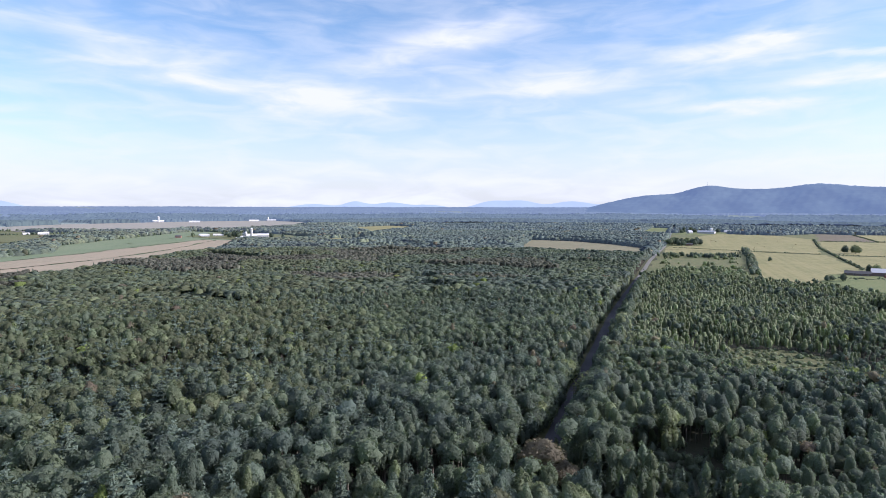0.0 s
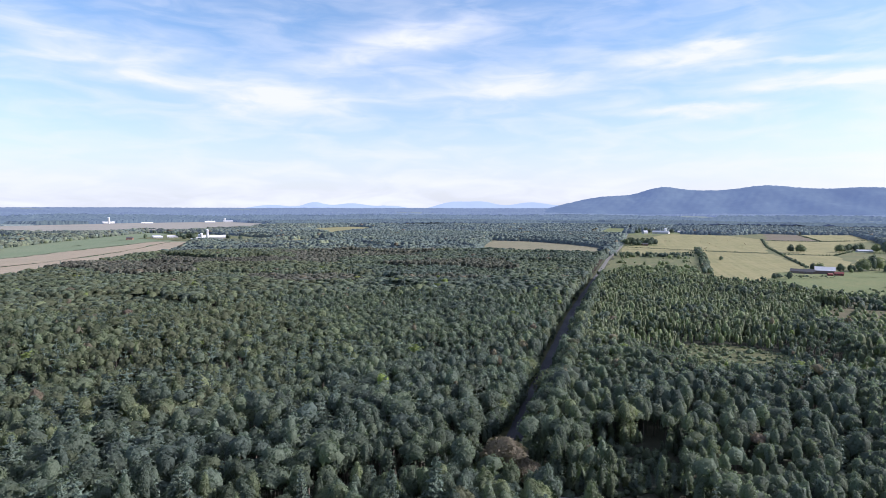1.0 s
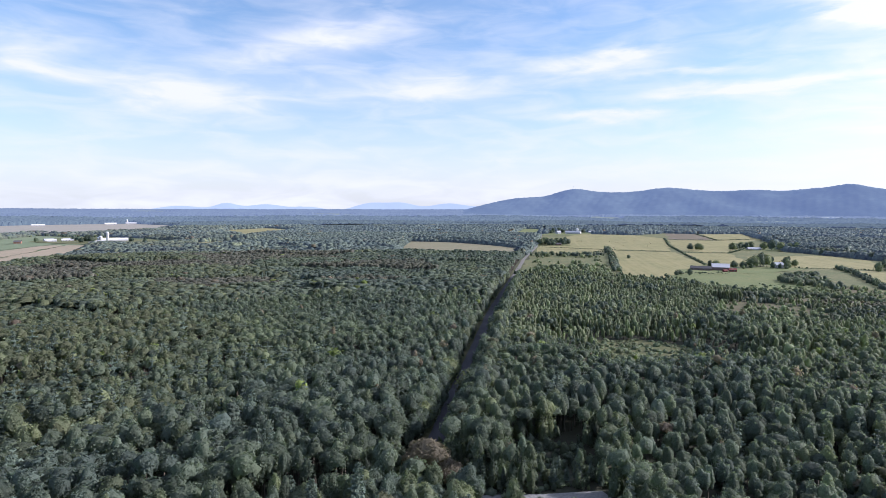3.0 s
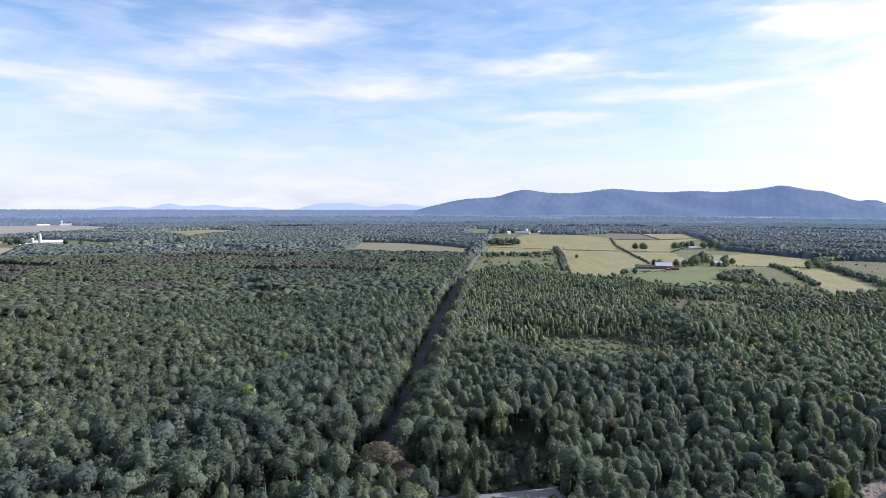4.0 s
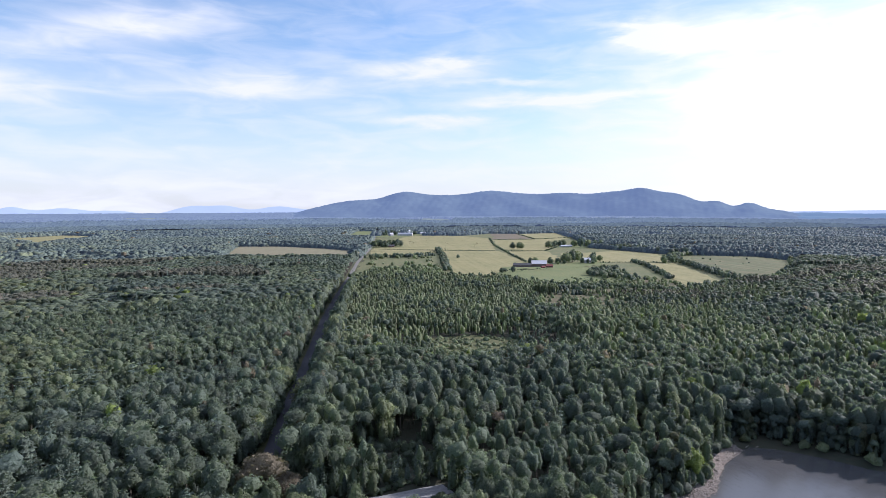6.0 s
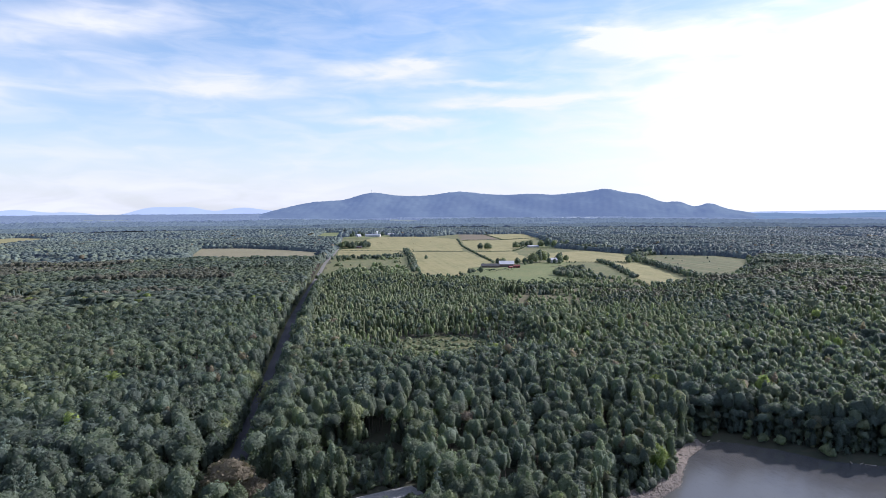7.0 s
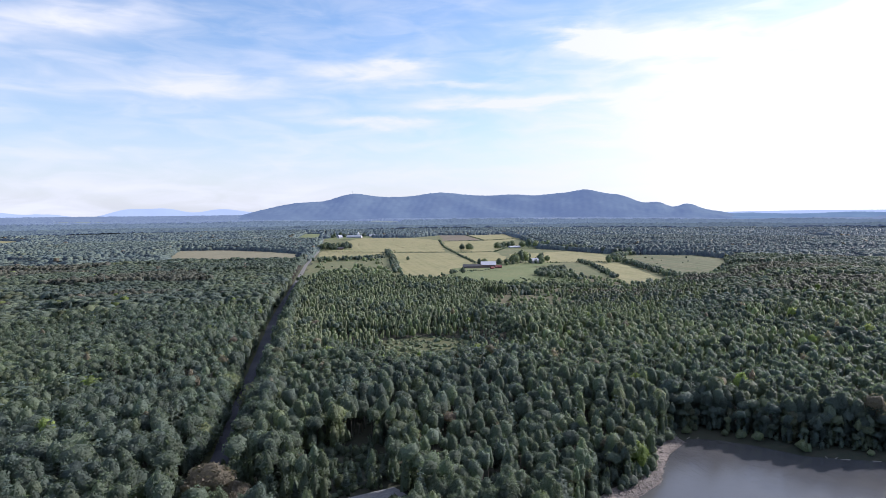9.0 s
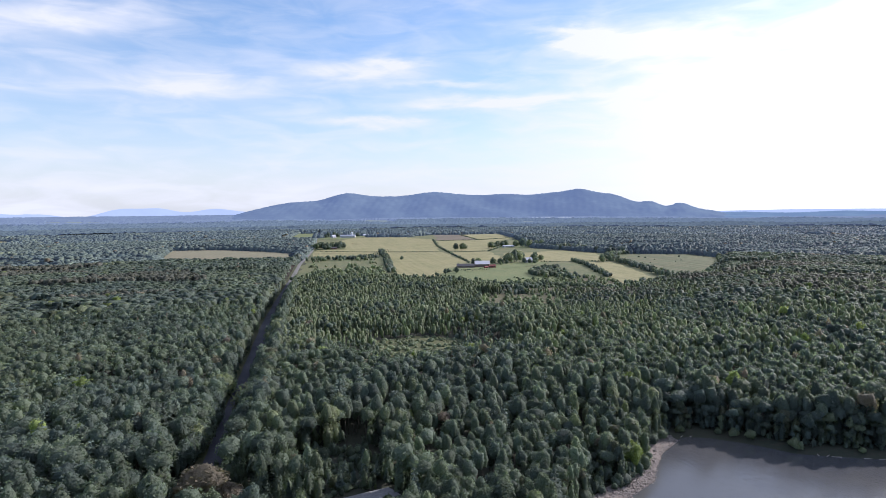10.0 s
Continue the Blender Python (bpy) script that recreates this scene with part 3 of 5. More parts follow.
    ob = new("shore", tri_mesh("shore", V, np.stack([i, i + 1, i + n + 1, i + n], 1), [mat_shore], smooth=True))
    tagged(ob, "stony shingle bank along the lake", "shore", kind="structure")


build_shore()


def build_shore_stones():
    r = np.random.default_rng(5)
    shore = np.array([(122, 184.3), (110, 176), (101, 165), (96, 158), (89, 154), (82, 150), (70, 143)])
    ico = bmesh.new()
    bmesh.ops.create_icosphere(ico, subdivisions=1, radius=1.0)
    unit = np.array([v.co[:] for v in ico.verts])
    tris = np.array([[v.index for v in f.verts] for f in ico.faces])
    ico.free()
    V, F = [], []
    for k in range(2200):
        s = r.integers(0, len(shore) - 1)
        u = r.uniform()
        p = shore[s] * (1 - u) + shore[s + 1] * u
        d = shore[s + 1] - shore[s]
        side = np.array([-d[1], d[0]]) / np.hypot(*d)
        if side[1] < 0:
            side = -side
        o = r.uniform(-1.0, 4.6)
        p = p + side * o
        size = r.uniform(0.16, 0.48) * (1.3 if r.uniform() < 0.1 else 1)
        v = unit * r.uniform(0.7, 1.3, (len(unit), 1)) * np.array([1, r.uniform(0.6, 1), r.uniform(0.45, 0.8)]) * size
        a = r.uniform(0, 6.28)
        v = v @ np.array([[math.cos(a), math.sin(a), 0], [-math.sin(a), math.cos(a), 0], [0, 0, 1]])
        z = float(terrain(p[None])[0]) + 0.08
        F.append(tris + len(V) * len(unit))
        V.append(v + np.array([p[0], p[1], z]))
    ob = new("shore_stones", tri_mesh("shore_stones", np.concatenate(V), np.concatenate(F), [mat_stone]))
    tagged(ob, "jumbled pinkish-grey stones along the lake shore", "stones", kind="stuff")


build_shore_stones()


# ---- far hills ----
def ridge(name, peaks, base, az0, az1, r_foot, r_top, r_back, mat, label, rough=0.05, seed=1):
    """A hill range as a swelling sheet, shaped to fit the camera's view; peaks: azimuth, half width, height, in degrees
    from the camera.
    """
    az = np.arange(az0, az1, 0.12)
    rr = np.concatenate([np.linspace(r_foot, r_top, 22), np.linspace(r_top, r_back, 4)[1:]])
    A, R = np.meshgrid(az, rr)
    P = np.stack([np.sin(np.radians(A)) * R, np.cos(np.radians(A)) * R], -1)
    height = np.full_like(A, base)
    for a, w, h in peaks:
        height += h * np.exp(-((A - a) / w) ** 2)
    flatP = P.reshape(-1, 2)
    n1, n2 = wave(flatP, 420, seed).reshape(A.shape) - 0.5, wave(flatP, 90, seed + 1).reshape(A.shape) - 0.5
    n3 = wave(flatP, 28, seed + 2).reshape(A.shape) - 0.5
    top = 80 + np.tan(np.radians(height + rough * (0.5 * n2 + 0.5 * n3))) * r_top
    s = np.clip((R - r_foot) / (r_top - r_foot), 0, 1)
    shape = s ** 1.25
    z0 = terrain(flatP).reshape(A.shape) * 0.9
    z = np.where(R <= r_top, z0 + (top - z0) * shape + 75 * n1 * s * (1 - s) + 9 * n2 * (1 - s) * s, top - (R - r_top) * 0.5)
    n = len(az)
    i = (np.arange(len(rr) - 1)[:, None] * n + np.arange(n - 1)).ravel()
    F = np.stack([i, i + 1, i + n + 1, i + n], 1)
    ob = new(name, tri_mesh(name, np.column_stack([flatP, z.ravel()]), F, [mat], smooth=True))
    tagged(ob, label, "hills", kind="structure")


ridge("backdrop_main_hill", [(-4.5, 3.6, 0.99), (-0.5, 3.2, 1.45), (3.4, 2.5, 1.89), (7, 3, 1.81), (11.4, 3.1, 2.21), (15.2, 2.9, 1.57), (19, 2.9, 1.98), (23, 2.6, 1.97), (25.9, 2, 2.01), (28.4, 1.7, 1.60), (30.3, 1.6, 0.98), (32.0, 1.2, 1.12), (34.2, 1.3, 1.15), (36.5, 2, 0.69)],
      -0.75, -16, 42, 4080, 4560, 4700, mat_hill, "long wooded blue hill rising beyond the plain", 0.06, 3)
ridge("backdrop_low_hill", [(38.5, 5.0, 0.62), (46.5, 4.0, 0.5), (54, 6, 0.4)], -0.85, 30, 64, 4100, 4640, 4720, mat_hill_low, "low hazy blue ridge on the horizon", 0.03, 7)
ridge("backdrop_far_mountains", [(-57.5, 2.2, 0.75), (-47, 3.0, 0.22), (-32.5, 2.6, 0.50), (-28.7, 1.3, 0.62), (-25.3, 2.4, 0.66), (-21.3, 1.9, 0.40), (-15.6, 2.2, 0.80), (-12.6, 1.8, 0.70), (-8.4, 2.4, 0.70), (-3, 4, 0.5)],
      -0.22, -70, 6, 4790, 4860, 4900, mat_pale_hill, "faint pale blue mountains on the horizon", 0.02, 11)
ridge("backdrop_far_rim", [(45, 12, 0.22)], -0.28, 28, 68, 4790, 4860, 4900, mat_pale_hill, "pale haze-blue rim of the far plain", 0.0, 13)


def build_far_shore():
    for a0, a1, r0, r1 in ((13.0, 19.5, 3975, 4005), (20.8, 25.0, 3995, 4030), (8.0, 12.0, 3955, 3972)):
        bm = bmesh.new()
        rows = []
        for k in range(9):
            a = radians(a0 + (a1 - a0) * k / 8)
            w = math.sin(math.pi * (k + 0.5) / 9) ** 0.5
            rows.append([bm.verts.new((math.sin(a) * r, math.cos(a) * r, float(terrain(np.array([[math.sin(a) * r, math.cos(a) * r]]))[0]) + 15)) for r in (r0, r0 + (r1 - r0) * w)])
        for u, v in zip(rows, rows[1:]):
            bm.faces.new((u[0], v[0], v[1], u[1]))
        bmesh.ops.recalc_face_normals(bm, faces=list(bm.faces))
        tagged(part("backdrop_far_shore", bm, mat_far_lake, None), "thin pale strip of far water below the hill", "lake", kind="structure")


build_far_shore()


def build_mast():
    base = new("radio_mast")
    a = radians(3.5)
    base.location = (math.sin(a) * 4555, math.cos(a) * 4555, 232)
    part("mast_pole", tube(0.9, 0.5, 28, (0, 0, -4), 6), mat_concrete, base)
    part("crossbar", box((5, 0.8, 0.8), (0, 0, 17)), mat_concrete, base)
    tagged(base, "slender radio mast on the hilltop", "mast")


build_mast()


# ---- trees ----
def ico_points(level):
    bm = bmesh.new()
    bmesh.ops.create_icosphere(bm, subdivisions=level, radius=1.0)
    V = np.array([v.co[:] for v in bm.verts])
    F = np.array([[v.index for v in f.verts] for f in bm.faces])
    bm.free()
    return V, F


ICO1, ICO2, ICO3 = ico_points(1), ico_points(2), ico_points(3)


def leaf_tris(r, at, out, size, lean=1.0):
    """One triangle of leaves at each place, turned loosely outwards."""
    n = len(at)
    nor = out + lean * r.normal(size=(n, 3))
    nor /= np.linalg.norm(nor, axis=1, keepdims=True)
    u = np.cross(nor, r.normal(size=(n, 3)))
    u /= np.linalg.norm(u, axis=1, keepdims=True)
    w = np.cross(nor, u)
    s = (size * r.uniform(0.6, 1.35, n))[:, None]
    V = np.stack([at + u * s * 0.62, at - u * s * 0.5 + w * s * 0.55, at - u * s * 0.45 - w * s * 0.55], 1).reshape(-1, 3)
    return V, np.arange(n * 3).reshape(-1, 3)


def join(*pieces):
    V, F, n = [], [], 0
    for v, f in pieces:
        V.append(v), F.append(f + n)
        n += len(v)
    return np.concatenate(V), np.concatenate(F)


def broadleaf(seed, rx, height, bottom, leaves, leaf, core, lobes=11, lean=0.6, taper=0.18, dome=False, heart=1.0, cut=-0.55):
    """A crown of overlapping leafy lobes; rx: its half width. The lumpy body carries the form, loose leaves its rim."""
    r = np.random.default_rng(seed)
    zc, rz = (height + bottom) / 2, (height - bottom) / 2
    scale = np.array([rx, rx, rz])
    d = r.normal(size=(lobes, 3))
    d[:, 2] = np.abs(d[:, 2]) * 0.9 - 0.4
    d /= np.linalg.norm(d, axis=1, keepdims=True)
    if dome:
        d[:, 2] *= 0.8
    d = np.vstack([d, [[0.36, -0.28, 0.62], [-0.42, 0.3, 0.6], [0.05, 0.4, 0.66]] if dome else [[0.15, -0.1, 0.9], [-0.2, 0.15, 0.85]]])
    d[:, :2] *= 1.06 - taper * np.clip(d[:, 2:], -0.2, 1)
    centre = d * r.uniform(0.48, 0.70, (len(d), 1))
    rad = r.uniform(0.30, 0.46, len(d))
    CV, CF = core
    CF = CF[CV[CF].mean(1)[:, 2] > cut]
    reach = np.full(len(CV), 0.5)
    for c, q in zip(centre, rad):
        along = CV @ c
        disc = q * q - c @ c + along ** 2
        reach = np.maximum(reach, np.where(disc > 0, along + np.sqrt(np.maximum(disc, 0)), 0))
    cv = CV * (reach * r.uniform(0.90 if dome else 0.80, 1.06, len(CV)))[:, None] + r.normal(size=CV.shape) * 0.03
    cv = cv * scale * heart
    n = leaves * 3
    which = r.integers(0, len(d), n)
    dirs = r.normal(size=(n, 3))
    dirs[:, 2] += 0.5
    dirs /= np.linalg.norm(dirs, axis=1, keepdims=True)
    at = centre[which] + dirs * (rad[which] * r.uniform(0.85, 1.12, n))[:, None]
    free = at[:, 2] > -0.7
    for c, q in zip(centre, rad):
        free &= np.linalg.norm(at - c, axis=1) > q * 0.84
    at, dirs = at[free][:leaves] * scale, dirs[free][:leaves]
    V, F = join((cv, CF), leaf_tris(r, at, dirs, leaf, lean))
    V[:, 2] += zc
    return V, F


def egg(seed, rx, height, bottom, sides, rings, leaves, leaf, rough=0.22, blunt=0.66, lean=0.75):
    """A small rounded crown: uneven rings of foliage under a blunt top, with loose leaves on it."""
    r = np.random.default_rng(seed)
    V = []
    ph = r.uniform(0, 6.283, 3)
    lift = r.uniform(-0.09, 0.09, 3)
    profile = {2: ((0.22, 1.0), (0.80, blunt)), 3: ((0.05, 0.82), (0.50, 1.0), (0.86, blunt))}[rings]
    for k, (f, q) in enumerate(profile):
        a = 6.283 * (np.arange(sides) + 0.5 * k + r.uniform(-0.25, 0.25, sides)) / sides
        q = rx * q * (1 + 0.16 * np.sin(2 * a + ph[0]) + 0.12 * np.sin(3 * a + ph[1] + 4 * f)) * r.uniform(1 - rough, 1 + rough, sides)
        z = bottom + (height - bottom) * (f + lift[0] * np.sin(a + ph[2]) + r.uniform(-0.09, 0.09, sides))
        V.append(np.stack([np.cos(a) * q, np.sin(a) * q, z], 1))
    V = np.vstack(V + [np.array([[r.uniform(-0.3, 0.3) * rx, r.uniform(-0.3, 0.3) * rx, height]])])
    F = []
    for i in range(rings - 1):
        for j in range(sides):
            a, b = i * sides + j, i * sides + (j + 1) % sides
            F += [(a, b, b + sides), (a, b + sides, a + sides)]
    last = (rings - 1) * sides
    F += [(last + j, last + (j + 1) % sides, len(V) - 1) for j in range(sides)]
    F = np.array(F)
    pick = r.integers(0, len(F), leaves)
    w = r.dirichlet((1, 1, 1), leaves)
    at = (V[F[pick]] * w[:, :, None]).sum(1)
    out = at - np.array([0, 0, (height + bottom) / 2])
    out = out / np.array([rx, rx, height - bottom])
    at = at + out * rx * 0.16 * r.uniform(0, 1, (leaves, 1))
    out = out / np.linalg.norm(out, axis=1, keepdims=True) + np.array([0, 0, 0.4])
    return join((V, F), leaf_tris(r, at, out, leaf, lean))


def pine(seed, rx, height, bottom, tiers, arms, sprays, leaf):
    """Tiers of drooping boughs round a narrow heart."""
    r = np.random.default_rng(seed)
    pieces = []
    k = 6
    a = np.arange(k) * 6.283 / k
    ring = np.stack([np.cos(a) * rx * 0.42, np.sin(a) * rx * 0.42, np.full(k, bottom)], 1)
    cv = np.vstack([ring, [[0, 0, height]]])
    pieces.append((cv, np.array([(i, (i + 1) % k, k) for i in range(k)])))
    at, out, V = [], [], []
    for t in range(tiers):
        s = t / max(1, tiers - 1)
        z = bottom + (height - bottom) * (0.04 + 0.9 * s)
        reach = rx * (1 - s) ** 0.8 * r.uniform(0.8, 1.15) + 0.25
        for j in range(arms):
            b = 6.283 * (j + r.uniform(-0.3, 0.3)) / arms + t * 0.9
            q = reach * r.uniform(0.75, 1.2)
            c, sn = math.cos(b), math.sin(b)
            wide = 0.30 * q + 0.25
            tip = np.array([c * q, sn * q, z + 0.18 * q])
            mid = np.array([c * q * 0.55, sn * q * 0.55, z + 0.10 * q])
            root = np.array([0, 0, z + 0.15])
            side = np.array([-sn, c, -0.25])
            V += [root, mid + side * wide, tip, root, tip, mid - np.array([-sn, c, 0.25]) * wide]
            for m in range(sprays):
                f = r.uniform(0.45, 1.0)
                at.append(np.array([c * q * f, sn * q * f, z + 0.15 * q * f]) + r.normal(size=3) * 0.22 * q * np.array([1, 1, 0.3]))
                out.append((c * 0.4, sn * 0.4, 0.8))
    V = np.array(V)
    pieces.append((V, np.arange(len(V)).reshape(-1, 3)))
    if at:
        pieces.append(leaf_tris(r, np.array(at), np.array(out), leaf, 0.5))
    return join(*pieces)


def wood(seed, height, r0, limbs):
    """A tapered trunk with limbs reaching into the crown."""
    rnd = random.Random(seed)
    bm = bmesh.new()

    def limb(a, b, ra, rb, n):
        d = (b - a).normalized()
        u = d.orthogonal().normalized()
        w = d.cross(u)
        rings = [[bm.verts.new(p + (u * math.cos(6.283 * i / n) + w * math.sin(6.283 * i / n)) * q) for i in range(n)] for p, q in ((a, ra), (b, rb))]
        for i in range(n):
            bm.faces.new((rings[0][i], rings[0][(i + 1) % n], rings[1][(i + 1) % n], rings[1][i]))

    bend = Vector((rnd.uniform(-0.3, 0.3), rnd.uniform(-0.3, 0.3), height * 0.5))
    topmost = bend * 1.0 + Vector((rnd.uniform(-0.4, 0.4), rnd.uniform(-0.4, 0.4), height * 0.38))
    limb(Vector((0, 0, -0.3)), bend, r0, r0 * 0.7, 7)
    limb(bend, topmost, r0 * 0.7, r0 * 0.25, 6)
    for k in range(limbs):
        a = 6.283 * k / limbs + rnd.uniform(-0.4, 0.4)
        start = Vector((0, 0, 0)).lerp(bend, rnd.uniform(0.75, 1.0)) if k % 2 else bend.lerp(topmost, rnd.uniform(0.1, 0.6))
        limb(start, start + Vector((math.cos(a) * height * 0.16, math.sin(a) * height * 0.16, height * 0.17)), r0 * 0.35, r0 * 0.12, 4)
    bmesh.ops.recalc_face_normals(bm, faces=list(bm.faces))
    return bm


# crowns by nearness, each tree about 15 m high before it is scaled
BROAD = {0: [broadleaf(10 + i, *s, 1100, 0.34, ICO3, 24, 0.4, 0.12, heart=0.97) for i, s in enumerate(((2.8, 14.4, 4.5), (2.4, 15.6, 4.0), (3.2, 13.8, 4.5), (2.0, 15, 4.0), (2.6, 14.8, 4.2)))],
         1: [broadleaf(20 + i, *s, 120, 0.50, ICO2, 18, 0.5, 0.10, heart=0.94, cut=-0.25) for i, s in enumerate(((2.7, 14.4, 7.5), (2.3, 15.4, 7.0), (3.1, 13.8, 7.8), (2.0, 15, 7.0), (2.5, 15.0, 7.5), (2.2, 14.2, 7.5)))],
         2: [broadleaf(30 + i, *s, 30, 0.75, ICO1, 16, 0.55, 0.10, heart=0.95, cut=-0.25) for i, s in enumerate(((2.7, 14.4, 8.6), (2.3, 15.0, 8.4), (3.1, 13.8, 8.6), (2.1, 14.8, 8.2), (2.5, 14.6, 8.5), (2.2, 14.0, 8.6)))],
         3: [egg(40 + i, *s, 5, 2, 12, 0.95, 0.30, 0.86, 0.6) for i, s in enumerate(((2.9, 14.2, 9.2), (2.4, 14.8, 9.0), (3.4, 13.6, 9.2), (2.2, 14.6, 9.0), (2.6, 14.3, 9.2), (3.1, 13.9, 9.3)))],
         4: [egg(50 + i, *s, 4, 2, 1, 1.8, 0.30, 0.84) for i, s in enumerate(((3.9, 14.0, 8.6), (3.3, 14.6, 8.6), (4.6, 13.4, 8.6), (3.6, 14.3, 8.6), (4.2, 13.2, 8.6)))]}
UPRIGHT = {1: [broadleaf(220 + i, *s, 120, 0.50, ICO2, 20, 0.55, 0.0, True, 0.96, -0.35) for i, s in enumerate(((2.6, 13.8, 4.6), (2.2, 14.8, 4.4), (3.0, 13.0, 4.8), (1.9, 14.4, 4.4), (2.4, 14.2, 4.6), (2.1, 12.6, 4.2)))],
           2: [broadleaf(230 + i, *s, 30, 0.72, ICO1, 18, 0.6, 0.0, True, 0.97, -0.3) for i, s in enumerate(((2.5, 13.8, 6.8), (2.1, 14.6, 6.6), (2.9, 13.2, 7.0), (1.85, 14.2, 6.6), (2.3, 14.0, 6.8), (2.0, 12.8, 6.4)))]}
PINES = {0: [pine(60 + i, *s, 12, 8, 9, 0.50) for i, s in enumerate(((3.0, 17, 3.5), (2.5, 18, 4), (3.5, 16.5, 4.5)))],
         1: [pine(70 + i, *s, 9, 6, 3, 0.70) for i, s in enumerate(((3.0, 17, 3.5), (2.5, 18, 4), (3.4, 16.5, 4.5)))],
         2: [pine(80 + i, *s, 6, 5, 2, 1.1) for i, s in enumerate(((2.9, 17, 4), (2.4, 18, 4)))],
         3: [pine(90, 2.9, 17, 5, 3, 4, 0, 1.0)]}
SLIM = {1: [egg(100 + i, *s, 7, 3, 90, 0.50, 0.22, 0.66, 0.5) for i, s in enumerate(((1.6, 12, 2.0), (1.3, 13.5, 2.0), (1.9, 11, 2.0)))],
        2: [egg(110 + i, *s, 5, 3, 18, 0.62, 0.3, 0.68, 0.5) for i, s in enumerate(((1.4, 12, 3), (1.15, 13.2, 3), (1.7, 11, 3), (1.3, 12.5, 3), (1.1, 11.8, 3)))],
        3: [egg(120 + i, *s, 4, 3, 9, 0.8, 0.3, 0.68, 0.5) for i, s in enumerate(((1.5, 11.8, 3), (1.25, 12.8, 3), (1.8, 11, 3), (1.35, 12.2, 3)))]}
LOW = [broadleaf(136 + i, *s, 5, 1.2, ICO1, 9) for i, s in enumerate(((1.9, 3.4, -1.6), (2.3, 2.8, -1.5)))]
FULL_FAR = [broadleaf(145 + i, *s, 30, 0.8, ICO1, 16, 0.6, 0.0, True) for i, s in enumerate(((3.2, 12, -3.0), (2.6, 13.5, -3.0), (3.8, 11, -3.0), (2.4, 12.5, -3.0)))]


def skirted(crown, seed, rx, dx, dy):
    """A crown with lower boughs and undergrowth reaching the ground."""
    V, F = broadleaf(seed, rx, 9.2, -1.8, 74, 0.62, ICO1, 15, 0.9, 0.1)
    W, G = broadleaf(seed + 40, rx * 0.8, 5.2, -1.6, 40, 0.6, ICO1, 13, 0.9, 0.1)
    return join(crown, (V + np.array([dx, dy, 0]), F), (W + np.array([-1.9 * dx, -1.6 * dy, 0]), G))


FULL_MID = [skirted(BROAD[1][i], 155 + i, rx, dx, dy) for i, (rx, dx, dy) in enumerate(((1.9, 0.7, -0.5), (1.7, -0.6, 0.6), (2.1, 0.9, 0.4), (1.6, -0.5, -0.8)))]
FULL_EDGE = [egg(165 + i, *s, 5, 3, 7, 1.1) for i, s in enumerate(((2.8, 13, -2.0), (2.4, 14.5, -2.0), (3.4, 12, -2.0)))]
FULL = [broadleaf(140 + i, *s, 620, 0.62, ICO2, 22, 0.6, 0.05, True, 0.9) for i, s in enumerate(((4.6, 13, -3.0), (4.0, 14.5, -3.0), (5.2, 12, -3.0)))]
BUSH = [broadleaf(130 + i, *s, 40, 0.6, ICO2, 13, 0.9) for i, s in enumerate(((1.9, 3.4, -1.6), (2.3, 2.8, -1.5), (1.6, 4.2, -1.8)))]


def plant(name, templates, P, size, mat, label, seed, z=None, spin=True, tones=None, stems=True):
    """Many crowns joined into one mesh of kind stuff: P their places, size their scale (n x 2: across, up)."""
    if not len(P):
        return
    r = np.random.default_rng(seed)
    pick = r.integers(0, len(templates), len(P))
    z = np.zeros(len(P)) if z is None else z
    tones = r.uniform(0, 1, len(P)) if tones is None else tones
    VV, FF, TT, SS, base = [], [], [], [], 0
    for k, (V, F) in enumerate(templates):
        at = np.where(pick == k)[0]
        if not len(at):
            continue
        slot = np.zeros(len(F), np.int32)
        if stems and V[:, 2].min() > 1.5:
            foot = np.array([(0.24, 0, -0.3), (-0.12, 0.2, -0.3), (-0.12, -0.2, -0.3), (0, 0, V[:, 2].min() + 3.5)])
            V, F = join((V, F), (foot, np.array([(0, 1, 3), (1, 2, 3), (2, 0, 3)])))
            slot = np.concatenate([slot, np.ones(3, np.int32)])
        SS.append(np.tile(slot, len(at)))
        a = r.uniform(0, 6.283, len(at))
        c, s = np.cos(a)[:, None], np.sin(a)[:, None]
        x = (V[:, 0] * c - V[:, 1] * s) * size[at, :1] + P[at, :1]
        y = (V[:, 0] * s + V[:, 1] * c) * size[at, :1] + P[at, 1:2]
        h = V[:, 2] * size[at, 1:2] + z[at, None]
        VV.append(np.stack([x, y, h], -1).reshape(-1, 3))
        FF.append((F[None] + (np.arange(len(at)) * len(V))[:, None, None] + base).reshape(-1, 3))
        TT.append(np.repeat(tones[at], len(V)))
        base += len(at) * len(V)
    ob = new(name, tri_mesh(name, np.concatenate(VV), np.concatenate(FF), [mat, mat_bark], np.concatenate(TT), np.concatenate(SS), smooth=True))
    return tagged(ob, label, "trees", kind="stuff")


def scatter(step, r0, r1, az0, az1, seed):
    """Jittered places in a ring sector round the start."""
    r = np.random.default_rng(seed)
    xs, ys = np.arange(-r1, r1, step), np.arange(-r1 if abs(az0) > 90 or abs(az1) > 90 else -200, r1, step * 0.87)
    X, Y = np.meshgrid(xs, ys)
    X = X + (np.arange(len(ys)) % 2)[:, None] * step * 0.5
    P = np.stack([X.ravel(), Y.ravel()], 1)
    d, a = np.hypot(P[:, 0], P[:, 1]), np.degrees(np.arctan2(P[:, 0], P[:, 1]))
    P = P[(d >= r0) & (d < r1) & (a > az0) & (a < az1)]
    return P + r.uniform(-0.6, 0.6, P.shape) * step


